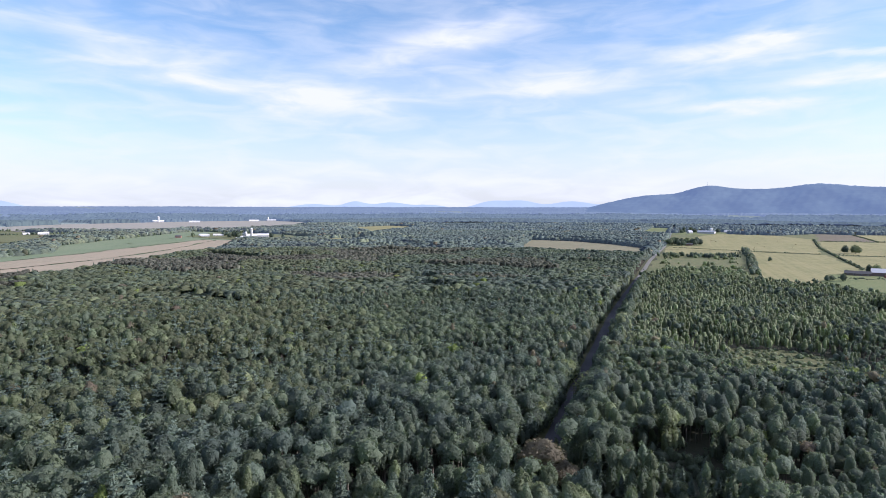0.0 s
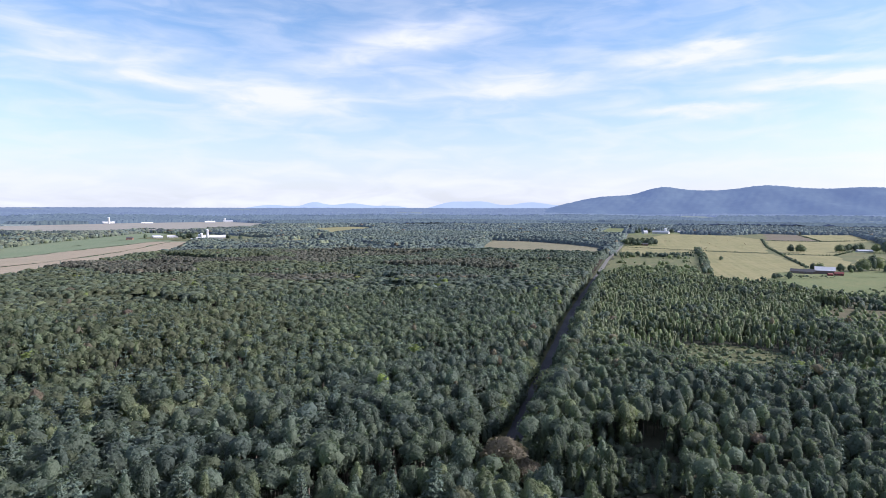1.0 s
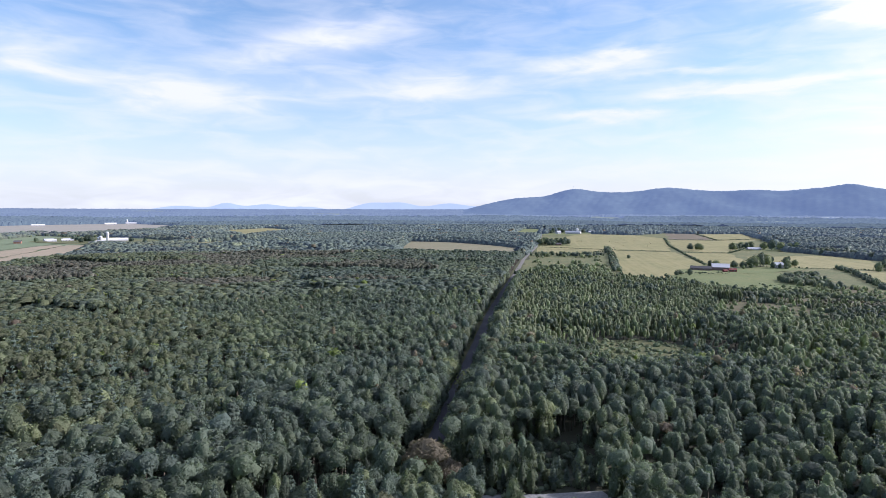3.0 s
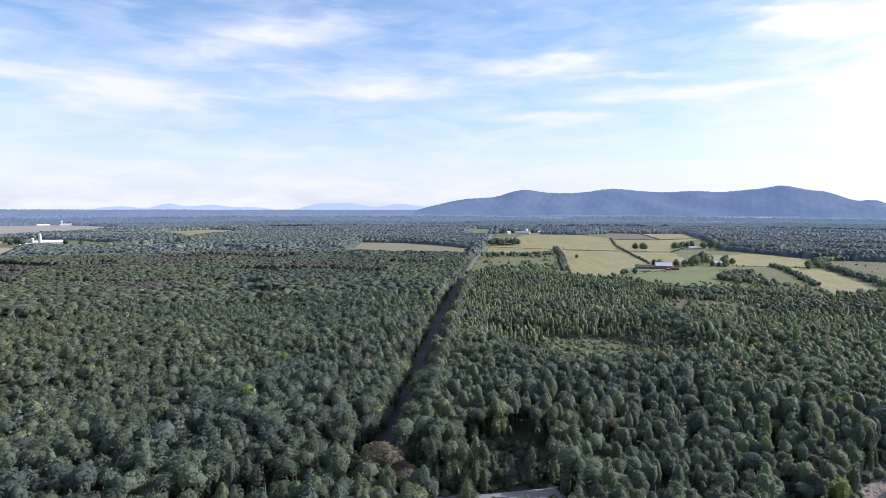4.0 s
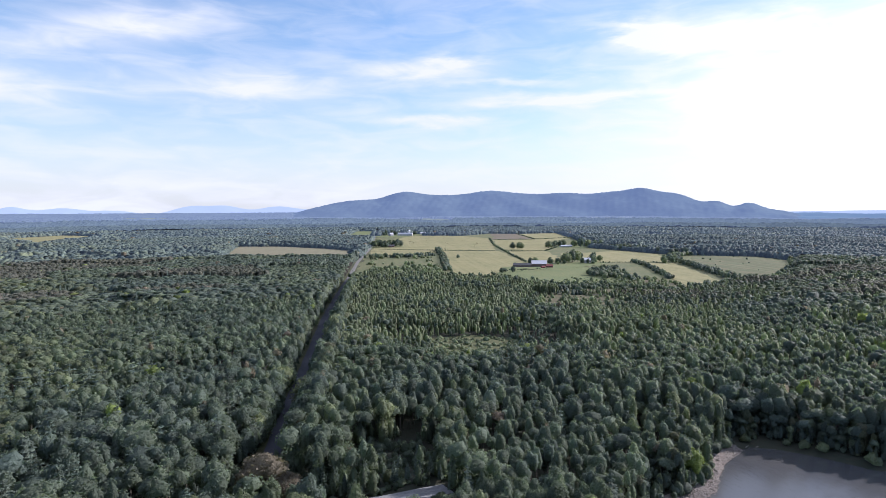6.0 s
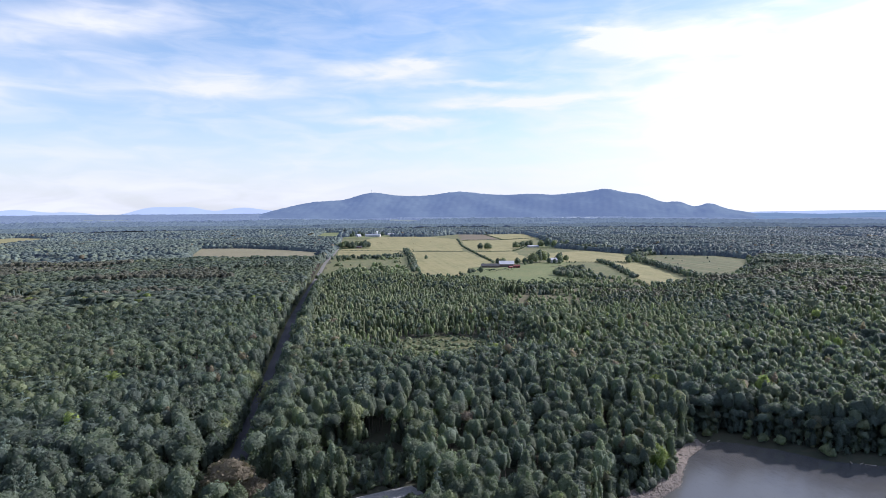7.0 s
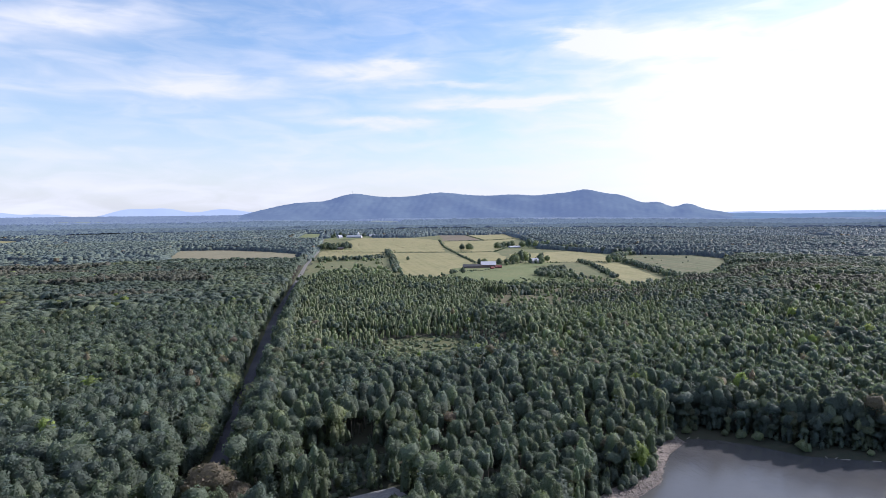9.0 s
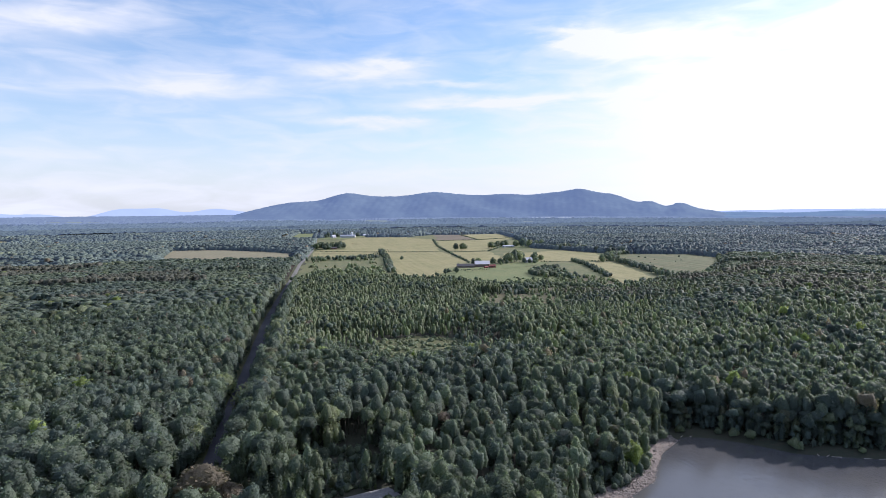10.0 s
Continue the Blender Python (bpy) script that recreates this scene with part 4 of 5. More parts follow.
FIELD_POLYS = [poly for _, poly in FIELDS.values()] + YARDS + [FARMLAND, WEST_LAND, WEST_FAR_LAND]


def wooded(P, margin_road=5.8):
    """Where forest stands: not on fields, road, lane, yards or water."""
    ok = np.ones(len(P), bool)
    for poly in FIELD_POLYS:
        ok &= ~inside(P, poly)
    road_x = np.interp(P[:, 1], [y for _, y in ROAD], [x for x, _ in ROAD])
    off = P[:, 0] - road_x
    ok &= (off > margin_road + 2.0) | (off < -margin_road) | (P[:, 1] < ROAD[0][1]) | (P[:, 1] > ROAD[-1][1])
    ok &= ~((P[:, 1] > 690) & (P[:, 1] < 1880) & (off > 0) & (off < 26))
    near = np.hypot(P[:, 0], P[:, 1]) < 420
    if near.any():
        Q = P[near]
        o = off_line(Q, LANE) > 4.6
        o &= ~inside(Q, LAKE)
        o &= off_line(Q, LAKE + LAKE[:1]) > np.where(Q[:, 0] < 122, 4.6, 10.0)
        o &= ~inside(Q, DARK_GAP) & ~inside(Q, LANE_GAP) & ~inside(Q, BROWN_GAP)
        ok[near] &= o
    return ok


def sizes(P, seed, lo=0.84, hi=1.12):
    r = np.random.default_rng(seed)
    s = r.uniform(lo - 0.08, hi + 0.06, len(P)) * np.where(r.uniform(size=len(P)) < 0.06, 1.14, 1.0) * (0.80 + 0.24 * wave(P, 190, 77) + 0.18 * wave(P, 48, 78))
    return np.stack([s * r.uniform(0.78, 1.3, len(P)), s], 1)


def young_growth(P):
    """East of the road the trees get lower towards the fields."""
    d = np.hypot(P[:, 0], P[:, 1])
    a = np.degrees(np.arctan2(P[:, 0], P[:, 1]))
    low = np.clip((d - 370) / 130, 0, 1) * np.clip((860 - d) / 60, 0, 1) * (P[:, 0] > -26) * np.clip((38 - a) / 6, 0, 1)
    glade = FIELDS["forest_clearing"][1]
    low = np.maximum(low, np.clip((34 - off_line(P, glade + glade[:1])) / 14, 0, 1))
    patch = FIELDS["scrub_patch"][1]
    low = np.maximum(low, 1.25 * np.clip((40 - off_line(P, patch + patch[:1])) / 14, 0, 1))
    return 1 - 0.40 * low


def stands(P):
    """Blocks of woodland of one age: a height and a tone for each block, wider across than deep."""
    r = np.random.default_rng(500)
    seeds = np.concatenate([r.uniform((-2700, 100), (2700, 2800), (620, 2)), r.uniform((-900, 100), (900, 1400), (170, 2))])
    tall, tone, grey = r.uniform(0.80, 1.18, len(seeds)), r.uniform(0, 1, len(seeds)), r.uniform(size=len(seeds))
    bent = P + 26 * np.stack([wave(P, 150, 501) - 0.5, wave(P, 150, 502) - 0.5], 1)
    block = np.concatenate([np.argmin(((q[:, None, :] - seeds[None]) * (0.55, 1.0)) ** 2 @ np.ones(2), axis=1) for q in np.array_split(bent, max(1, len(P) // 4000))])
    # low regrowth before the tall wood west of the stubble field
    d, a = np.hypot(P[:, 0], P[:, 1]), np.degrees(np.arctan2(P[:, 0], P[:, 1]))
    west = np.clip((a + 31) / 3, 0, 1) * np.clip((-12.5 - a) / 2, 0, 1)
    edge = 1120 + 50 * np.sin(a * 0.7)
    step = np.where(d < edge, -0.20 * np.clip((d - edge + 190) / 60, 0, 1), 0.26 * np.clip((edge + 300 - d) / 150, 0, 1))
    return tall[block] + west * step, tone[block], grey[block], (west > 0.3) & (np.abs(d - edge - 4) < 16)


VIEW0, VIEW1 = -59.0, 52.0
NEAR_EDGE = 158.0


def species(P, seed):
    """0 broadleaf, 1 pine, 2 slim young poplar, 3 reddish, 4 yellow-green."""
    r = np.random.default_rng(seed)
    u = r.uniform(size=len(P))
    groves = wave(P, 75, 21)
    west = np.clip((-20 - P[:, 0]) / 120, 0, 1)
    near_west = np.clip((340 - np.hypot(P[:, 0], P[:, 1])) / 80, 0, 1) * west
    pines = u < 0.02 + 0.13 * near_west + 0.40 * np.clip(groves - 0.58, 0, 1) * (0.5 + west) + 0.02 * west
    kind = np.where(pines, 1, 0)
    d = np.hypot(P[:, 0], P[:, 1])
    mixed = (P[:, 0] > -24) & (d > 300) & (d < 780) & (r.uniform(size=len(P)) < 1.9 * np.clip(wave(P, 110, 5) - 0.18, 0, 0.42))
    kind[mixed] = 2
    kind[inside(P, YOUNG)] = 2
    v = r.uniform(size=len(P))
    kind[(v < 0.009) & (kind == 0)] = 3
    kind[(v > 0.996) & (kind == 0)] = 4
    return kind


def tree_thing(kind, name, crown, mat, trunk_r, height, label, group="forest edge trees"):
    root = new(name)
    part("trunk", wood(hash(len(bpy.data.objects)) % 1000, height, trunk_r, 6 if kind != 1 else 0), mat_bark, root)
    V, F = crown
    me = tri_mesh("crown", V, F, [mat], np.zeros(len(V)), smooth=True)
    me.attributes.new("single", "FLOAT", "POINT").data.foreach_set("value", np.full(len(V), 0.97, np.float32))
    ob = new("crown", me)
    ob.parent = root
    return tagged(root, label, "tree", group)


def field_rim(P, reach):
    """Trees that stand at the rim of a field, leafy to the ground."""
    near = np.zeros(len(P), bool)
    for poly in FIELD_POLYS:
        near |= off_line(P, poly + poly[:1]) < reach
    return near


def forest():
    rnd = random.Random(4)
    # the 300 nearest are things of their own
    P = scatter(4.1, 122, NEAR_EDGE, VIEW0, VIEW1, 1)
    P = P[wooded(P)]
    P = P[np.random.default_rng(2).uniform(size=len(P)) > 0.06]
    P = P[np.argsort(np.hypot(P[:, 0] - 0, P[:, 1] - 0))]
    extra = P[300:]
    P = P[:300]
    kinds, S = species(P, 3), sizes(P, 4, 0.84, 1.1) * (0.94, 1.0)
    models = {0: [tree_thing(0, "broadleaf_tree", c, mat_leaf, 0.24, 14, "mature green broadleaf tree with a dense lobed crown") for c in BROAD[0]],
              1: [tree_thing(1, "pine_tree", c, mat_needle, 0.22, 16, "blue-green pine with drooping tiers of boughs") for c in PINES[0]],
              3: [tree_thing(3, "broadleaf_tree", BROAD[0][2], mat_brown_leaf, 0.24, 14, "broadleaf tree with reddish-brown fading foliage")],
              4: [tree_thing(4, "broadleaf_tree", BROAD[0][3], mat_lime_leaf, 0.20, 13, "bright yellow-green broadleaf tree")]}
    models[2] = models[0]
    used = set()
    for p, k, s in zip(P, kinds, S):
        model = rnd.choice(models[int(k)])
        m = Matrix.LocRotScale((p[0], p[1], float(terrain(p[None])[0])), Euler((rnd.uniform(-0.04, 0.04), rnd.uniform(-0.04, 0.04), rnd.uniform(0, 6.28))), None)
        if model.name in used:
            model = copy_thing(model, m)
        else:
            used.add(model.name)
            model.matrix_basis = m
        model.scale = (s[0], s[0], s[1])
    for group in models.values():
        for model in group:
            if model.name not in used and tuple(model.location) == (0.0, 0.0, 0.0):
                model.location = (-150.0 - rnd.uniform(0, 40), 95.0 + rnd.uniform(0, 20), 0.0)
    # the rest of the woods, coarser with distance, hazed by leaf emission from 1050 m
    rings = ((3.75, NEAR_EDGE, 260, 1), (3.75, 260, 480, 2), (4.4, 480, 1050, 3), (7.3, 1050, 1800, 4), (10.5, 1800, 2700, 4))
    for ring, (step, r0, r1, lod) in enumerate(rings):
        P = scatter(step, r0, r1, VIEW0, VIEW1, 30 + ring)
        if lod == 1:
            P = np.concatenate([P, extra])
        P = P[wooded(P)]
        keep = np.random.default_rng(40 + ring).uniform(size=len(P)) > 0.05 + (0.55, 0.4, 0.1, 0.0, 0.0)[ring] * (wave(P, 26, 9) > 0.78)
        P = P[keep]
        kinds, S = species(P, 50 + ring), sizes(P, 60 + ring) * young_growth(P)[:, None]
        S[:, 0] *= (1 + 0.22 * np.clip((-40 - P[:, 0]) / 80, 0, 1)) * (0.88, 0.91, 1.04, 1.2, 1.5)[ring]
        even = (0.15, 0.4, 0.65, 0.75, 0.75)[ring]
        S[:, 1] = (1 - even) * S[:, 1] + even * S[:, 1].mean() * young_growth(P)
        tall, tone, grey, face = stands(P)
        S[:, 1] *= 1 + (tall - 1) * (0.35, 0.6, 1.0, 1.0, 1.0)[ring]
        tones = np.clip(0.50 * np.random.default_rng(70 + ring).uniform(size=len(P)) + 0.25 * wave(P, 120, 33) + 0.30 * tone - 0.03, 0, 0.999)
        # Tones lightened westwards by bearing: front light and haze put into the tree colour.
        bearing = np.degrees(np.arctan2(P[:, 0], P[:, 1]))
        tones = np.clip(tones + 0.42 * np.clip((-18 - bearing) / 16, 0, 1) * np.clip((np.hypot(P[:, 0], P[:, 1]) - 150) / 60, 0, 1), 0, 0.96)
        far_out = np.hypot(P[:, 0], P[:, 1]) > 560
        kinds[far_out & (kinds == 0) & (grey < 0.34)] = 5
        word = ("nearby", "middle", "farther", "distant", "farthest")[ring]
        z = terrain(P)
        if lod in (2, 3, 4):
            rim = ((kinds == 0) | (kinds == 5)) & (field_rim(P, 18.0 if lod == 4 else 8.0) | face)
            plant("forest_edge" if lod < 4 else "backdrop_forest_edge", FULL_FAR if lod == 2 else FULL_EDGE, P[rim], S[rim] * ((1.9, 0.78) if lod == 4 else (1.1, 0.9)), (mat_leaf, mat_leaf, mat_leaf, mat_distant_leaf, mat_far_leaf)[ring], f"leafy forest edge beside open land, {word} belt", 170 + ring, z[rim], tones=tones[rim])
            kinds[rim] = 9
        if lod == 1:
            rim = off_line(P, LANE) < 13
            for gap in (DARK_GAP, LANE_GAP, BROWN_GAP, LAKE):
                rim |= off_line(P, gap + gap[:1]) < 9
            rim &= kinds == 0
            plant("forest_edge", FULL_MID, P[rim], S[rim], mat_leaf, "leafy forest edge beside the lane and lake", 169, z[rim], tones=tones[rim])
            kinds[rim] = 9
        b = (kinds == 0) & (P[:, 0] > -30) & (lod < 3)
        plant("woodland", UPRIGHT.get(lod), P[b], S[b] * (1.0, 1.02), mat_leaf, f"upright green broadleaf trees east of the road, {word} belt", 85 + ring, z[b], tones=tones[b])
        kinds[b] = 9
        b = kinds == 0
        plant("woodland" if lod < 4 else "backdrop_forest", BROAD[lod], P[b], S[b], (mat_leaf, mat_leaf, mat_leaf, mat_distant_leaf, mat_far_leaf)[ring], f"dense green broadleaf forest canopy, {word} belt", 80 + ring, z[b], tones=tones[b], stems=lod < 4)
        b = kinds == 1
        if lod < 4:
            plant("pine_grove", PINES[lod], P[b], S[b] * (1.12, 0.9), mat_needle, f"scattered blue-green pines among the forest, {word} belt", 90 + ring, z[b])
        b = (kinds == 2) & ~inside(P, YOUNG)
        if lod < 4:
            plant("slim_trees", SLIM[lod], P[b], S[b] * (1.3, 1.08), mat_young, f"slim upright young trees mixed into the forest, {word} belt", 140 + ring, z[b])
        b = kinds == 5
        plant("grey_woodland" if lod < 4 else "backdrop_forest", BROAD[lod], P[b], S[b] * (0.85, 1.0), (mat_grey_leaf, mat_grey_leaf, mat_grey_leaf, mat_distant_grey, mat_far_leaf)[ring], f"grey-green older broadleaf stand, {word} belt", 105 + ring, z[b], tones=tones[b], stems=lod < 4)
        b = kinds == 3
        plant("fading_trees", BROAD[lod], P[b], S[b], mat_brown_leaf, f"scattered reddish-brown trees in the forest, {word} belt", 100 + ring, z[b])
        b = (kinds == 4) & (lod < 4)
        plant("yellow_green_trees", BROAD[lod], P[b], S[b], mat_lime_leaf, f"scattered yellow-green trees in the forest, {word} belt", 110 + ring, z[b])
    # the young stand east of the road
    P = scatter(2.6, 330, 860, -12, 30, 120)
    P = P[inside(P, YOUNG)]
    P = P[np.random.default_rng(119).uniform(size=len(P)) < 0.55 + 0.75 * wave(P, 60, 18)]
    P = P[wooded(P, 6.0)]
    S = sizes(P, 121, 0.66, 1.0) * (1.1, 0.86)
    d = np.hypot(P[:, 0], P[:, 1])
    for lod, sel, word in ((2, d < 560, "near"), (3, d >= 560, "far")):
        plant("poplar_stand", SLIM[lod], P[sel], S[sel], mat_young, f"close stand of slim young poplars, {word} part", 122 + lod, np.zeros(sel.sum()))
    r = np.random.default_rng(150)
    P = scatter(6, 330, 860, -12, 30, 151)
    P = P[inside(P, YOUNG) & (r.uniform(size=len(P)) < 1.5 * np.clip(wave(P, 70, 19) - 0.30, 0, 1))]
    P = P[wooded(P, 6.0)]
    plant("woodland", BROAD[2], P, sizes(P, 152, 0.62, 0.92), mat_leaf, "darker round trees among the young poplars", 153)
    P = scatter(6.0, 330, 860, -12, 30, 154)
    P = P[inside(P, YOUNG)]
    P = P[wooded(P, 5.0)]
    plant("undergrowth", LOW, P, sizes(P, 155, 0.7, 1.2), mat_young, "olive undergrowth between young poplars", 156)
    # a closed row along the road's sunny side
    y = np.arange(197, 705, 3.0)
    P = np.stack([np.interp(y, [b for _, b in ROAD], [a for a, _ in ROAD]) + 8.6 + r.uniform(-0.9, 1.1, len(y)), y + r.uniform(-1.2, 1.2, len(y))], 1)
    near = y < 300
    far = ~near & ((y < 540) | (r.uniform(size=len(y)) < 0.7))
    plant("roadside_trees", FULL, P[near], sizes(P[near], 157, 0.85, 1.08), mat_leaf, "row of broadleaf trees along the road", 158)
    plant("roadside_trees", FULL_FAR, P[far], sizes(P[far], 159, 0.85, 1.08), mat_leaf, "row of smaller broadleaf trees along the road", 160)
    Q = P + np.array([4.4, 1.5]) + r.uniform(-0.8, 0.8, P.shape)
    plant("roadside_trees", FULL_MID, Q[y < 620], sizes(Q[y < 620], 167, 0.92, 1.1), mat_leaf, "second row of trees behind the roadside", 168)
    P = P - np.array([15.6, 0.0]) + r.uniform(-0.6, 0.6, P.shape)
    plant("roadside_trees", FULL, P[near], sizes(P[near], 161, 0.68, 0.95), mat_leaf, "leafy wall of broadleaf trees along the road", 162)
    plant("roadside_trees", FULL_FAR, P[~near], sizes(P[~near], 163, 0.7, 1.0), mat_leaf, "leafy wall of trees along the road", 164)
    # below and behind the camera the forest goes on
    P = scatter(5.6, 0, 165, -180, 180, 133)
    d, a = np.hypot(P[:, 0], P[:, 1]), np.degrees(np.arctan2(P[:, 0], P[:, 1]))
    P = P[((a < VIEW0 - 1) | (a > VIEW1 + 1) | (d < 112))]
    P = P[wooded(P)]
    plant("woodland", BROAD[3], P, sizes(P, 134) * (1.45, 1.0), mat_leaf, "green broadleaf forest below the flight path", 135, terrain(P))
    P = scatter(30, 160, 1100, -180, 180, 130)
    a = np.degrees(np.arctan2(P[:, 0], P[:, 1]))
    P = P[((a < VIEW0 - 1) | (a > VIEW1 + 1))]
    P = P[wooded(P)]
    plant("woodland", BROAD[4], P, sizes(P, 131) * (1.7, 1.0), mat_leaf, "forest canopy behind the lake", 132, terrain(P))


forest()


def build_far_canopy():
    """Closed canopy kilometres away, one rough sheet with gaps for the fields."""
    az = np.arange(-61, 54, 0.15)
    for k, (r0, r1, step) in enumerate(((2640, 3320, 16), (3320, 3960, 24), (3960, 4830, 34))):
        rr = np.arange(r0, r1 + step * 1.5, step)
        A, R = np.meshgrid(az, rr)
        P = np.stack([np.sin(np.radians(A)) * R, np.cos(np.radians(A)) * R], -1).reshape(-1, 2)
        r = np.random.default_rng(8 + k)
        P = P + r.uniform(-3, 3, P.shape)
        glade = wave(P * np.array([0.5, 1.0]), 520, 14) > 0.94
        z = 8 + 8 * wave(P * np.array([0.4, 1.0]), 420, 15) + 5 * wave(P, 70, 16) + r.uniform(-3.2, 3.2, len(P))
        z += 9 * np.clip(wave(P * np.array([0.3, 1.0]), 800, 17) - 0.45, 0, 1)
        field = np.zeros(len(P), bool)
        for poly in FIELD_POLYS:
            field |= inside(P, poly)
        z = np.where(field, 0.2, np.where(glade, 5.0, z)) * np.repeat(np.clip((4500 - rr) / 500, 0.45, 1), len(az)) + terrain(P)
        n = len(az)
        i = (np.arange(len(rr) - 1)[:, None] * n + np.arange(n - 1)).ravel()
        F = np.stack([i, i + 1, i + n + 1, i + n], 1)
        F = F[~field[F].all(1)]
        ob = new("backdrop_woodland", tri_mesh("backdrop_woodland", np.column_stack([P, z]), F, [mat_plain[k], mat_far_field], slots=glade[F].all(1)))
        tagged(ob, ("far dark woodland with pale glades", "far bluish woodland with pale glades", "hazy blue woodland reaching to the hills")[k], "woodland", kind="stuff")


build_far_canopy()


# ---- hedges, bushes and lone trees ----
def hedge(name, line, half, step, tall, templates, mat, label, seed, height=3.4, wide=1.0):
    r = np.random.default_rng(seed)
    P = []
    for (x0, y0), (x1, y1) in zip(line, line[1:]):
        k = max(2, int(math.hypot(x1 - x0, y1 - y0) / step))
        s = (np.arange(k) + r.uniform(-0.4, 0.4, k)) / k
        P.append(np.stack([x0 + (x1 - x0) * s, y0 + (y1 - y0) * s], 1) + r.uniform(-half, half, (k, 2)))
    P = np.concatenate(P)
    s = tall / height * r.uniform(0.6, 1.25, len(P))
    plant(name, templates, P, np.stack([s * r.uniform(0.8, 1.2, len(P)) * wide, s], 1), mat, label, seed + 1)


HEDGES = ((((565, 1012), (640, 1000), (705, 985)), 8, 1.5, 4.0), (((186, 780), (236, 795)), 9, 1.2, 2.0), (((500, 1235), (530, 1120), (562, 1005)), 18, 2.2, 14.0), (((98, 666), (150, 652), (183, 570), (250, 588)), 9, 1.5, 7.0), (((-4, 745), (40, 705), (95, 700)), 22, 1.3, 5.2),
          (((480, 880), (505, 950), (560, 990)), 7, 2.2, 10.0), (((300, 552), (340, 575), (400, 606), (440, 596)), 8, 1.8, 6.5), (((440, 588), (560, 720), (655, 845)), 10, 2.2, 10.0),
          (((143, 1245), (126, 1016), (110, 855), (104, 780)), 5, 2.6, 8.0), (((350, 1706), (290, 1359), (263, 1107), (243, 905)), 2.0, 3.0, 3.0),
          (((0, 1039), (50, 1044), (112, 1052)), 12, 1.4, 8.5), (((472, 885), (459, 807), (430, 699), (416, 628), (448, 618)), 6, 1.8, 8.0),
          (((403, 874), (392, 801), (362, 706), (347, 650)), 4, 2.0, 6.5), (((8, 1286), (146, 1219), (255, 1186)), 1.0, 3.0, 1.6),
          (((350, 1158), (400, 1250), (470, 1390)), 2.0, 3.2, 2.6), (((325, 950), (350, 878), (478, 858)), 1.5, 3.4, 2.0),
          (((300, 650), (280, 700), (325, 770)), 16, 0.9, 8.0), (((352, 1646), (463, 1638), (600, 1728)), 2, 3.5, 2.5),
          (((518, 2045), (468, 1644)), 2, 4.0, 2.5), (((170, 625), (230, 600), (300, 560)), 10, 1.6, 5.0),
          (((60, 1104), (130, 1160), (147, 1212)), 1.5, 3.5, 2.2), (((276, 1185), (345, 1160), (262, 1155)), 1.2, 3.5, 1.6),
          (((-640, 330), (-605, 440), (-668, 660), (-753, 880), (-950, 1165)), 4, 4.0, 5.0), (((-830, 330), (-778, 520), (-793, 660), (-853, 850), (-1003, 1148)), 0.8, 5.0, 1.2),
          (((-1434, 1535), (-1330, 1510), (-1180, 1500)), 12, 6.0, 9.0), (((-1150, 850), (-1245, 1067), (-1380, 1376), (-1434, 1531)), 14, 4.0, 8.5),
          (((-1760, 1010), (-1640, 1240), (-1490, 1440)), 18, 3.6, 8.5), (((-2200, 1050), (-2000, 1300), (-1800, 1420)), 22, 4.0, 8.5), (((-980, 640), (-1050, 730), (-1180, 800)), 22, 1.6, 13.0))
for number, (line, half, step, tall) in enumerate(HEDGES):
    far = tall > 5.5
    hedge("hedgerow", list(line), half, step, tall, FULL_FAR if far else BUSH, mat_leaf, "uneven green hedgerow between fields", 200 + 3 * number, 13.0 if far else 3.4, 1.75 if far else 1.15)


SHORE_BUSH = [broadleaf(180 + i, *s, 130, 0.34, ICO2, 16, 0.8) for i, s in enumerate(((1.9, 3.4, -1.6), (2.3, 2.8, -1.5), (1.6, 4.2, -1.8)))]
hedge("shore_trees", [(126, 191.5), (139, 187.5), (149, 179), (157.5, 169.5), (167.5, 164.5), (181, 159.5), (210, 151)], 2.6, 2.4, 7.5, FULL_MID, mat_leaf, "small dark trees behind the far lake shore", 284, 14.5, 1.2)
hedge("shore_bushes", [(119, 189), (106, 178), (97.5, 167), (92.5, 161.5), (86, 157.5), (78, 153.5), (66, 147)], 1.5, 1.6, 3.2, SHORE_BUSH, mat_leaf, "green bushes along the top of the stony bank", 288)


def shore_trees():
    """Trees and bushes leafy to the ground behind both shores."""
    r = np.random.default_rng(330)
    P = scatter(3.2, 130, 300, 18, 60, 331)
    o = off_line(P, LAKE[:8])
    P = P[~inside(P, LAKE) & (o > 4.0) & (o < 17) & (P[:, 0] > 119)]
    o = off_line(P, LAKE[:8])[:, None]
    plant("shore_trees", FULL_MID, P, sizes(P, 332, 0.75, 1.2) * (0.36 + 0.036 * o) * (1.25, 1.0), mat_leaf, "dark trees crowding the far lake shore", 333)
    P = scatter(3.2, 120, 260, 18, 45, 334)
    o = off_line(P, LAKE[12:] + LAKE[:1])
    P = P[~inside(P, LAKE) & (o > 6.2) & (o < 19) & (P[:, 0] < 122)]
    plant("shore_trees", FULL_MID, P, sizes(P, 335, 0.40, 0.82) * (1.15, 1.0), mat_leaf, "green trees standing close above the stony bank", 336)
    P = scatter(2.7, 130, 200, -16, 12, 337)
    P = P[(inside(P, DARK_GAP) | inside(P, LANE_GAP) | inside(P, BROWN_GAP) | (off_line(P, LANE) < 11)) & (off_line(P, LANE) > 4.6)]
    plant("undergrowth", SHORE_BUSH, P, sizes(P, 338, 0.4, 0.95), mat_leaf, "dark undergrowth beside the gravel lane", 339)


shore_trees()


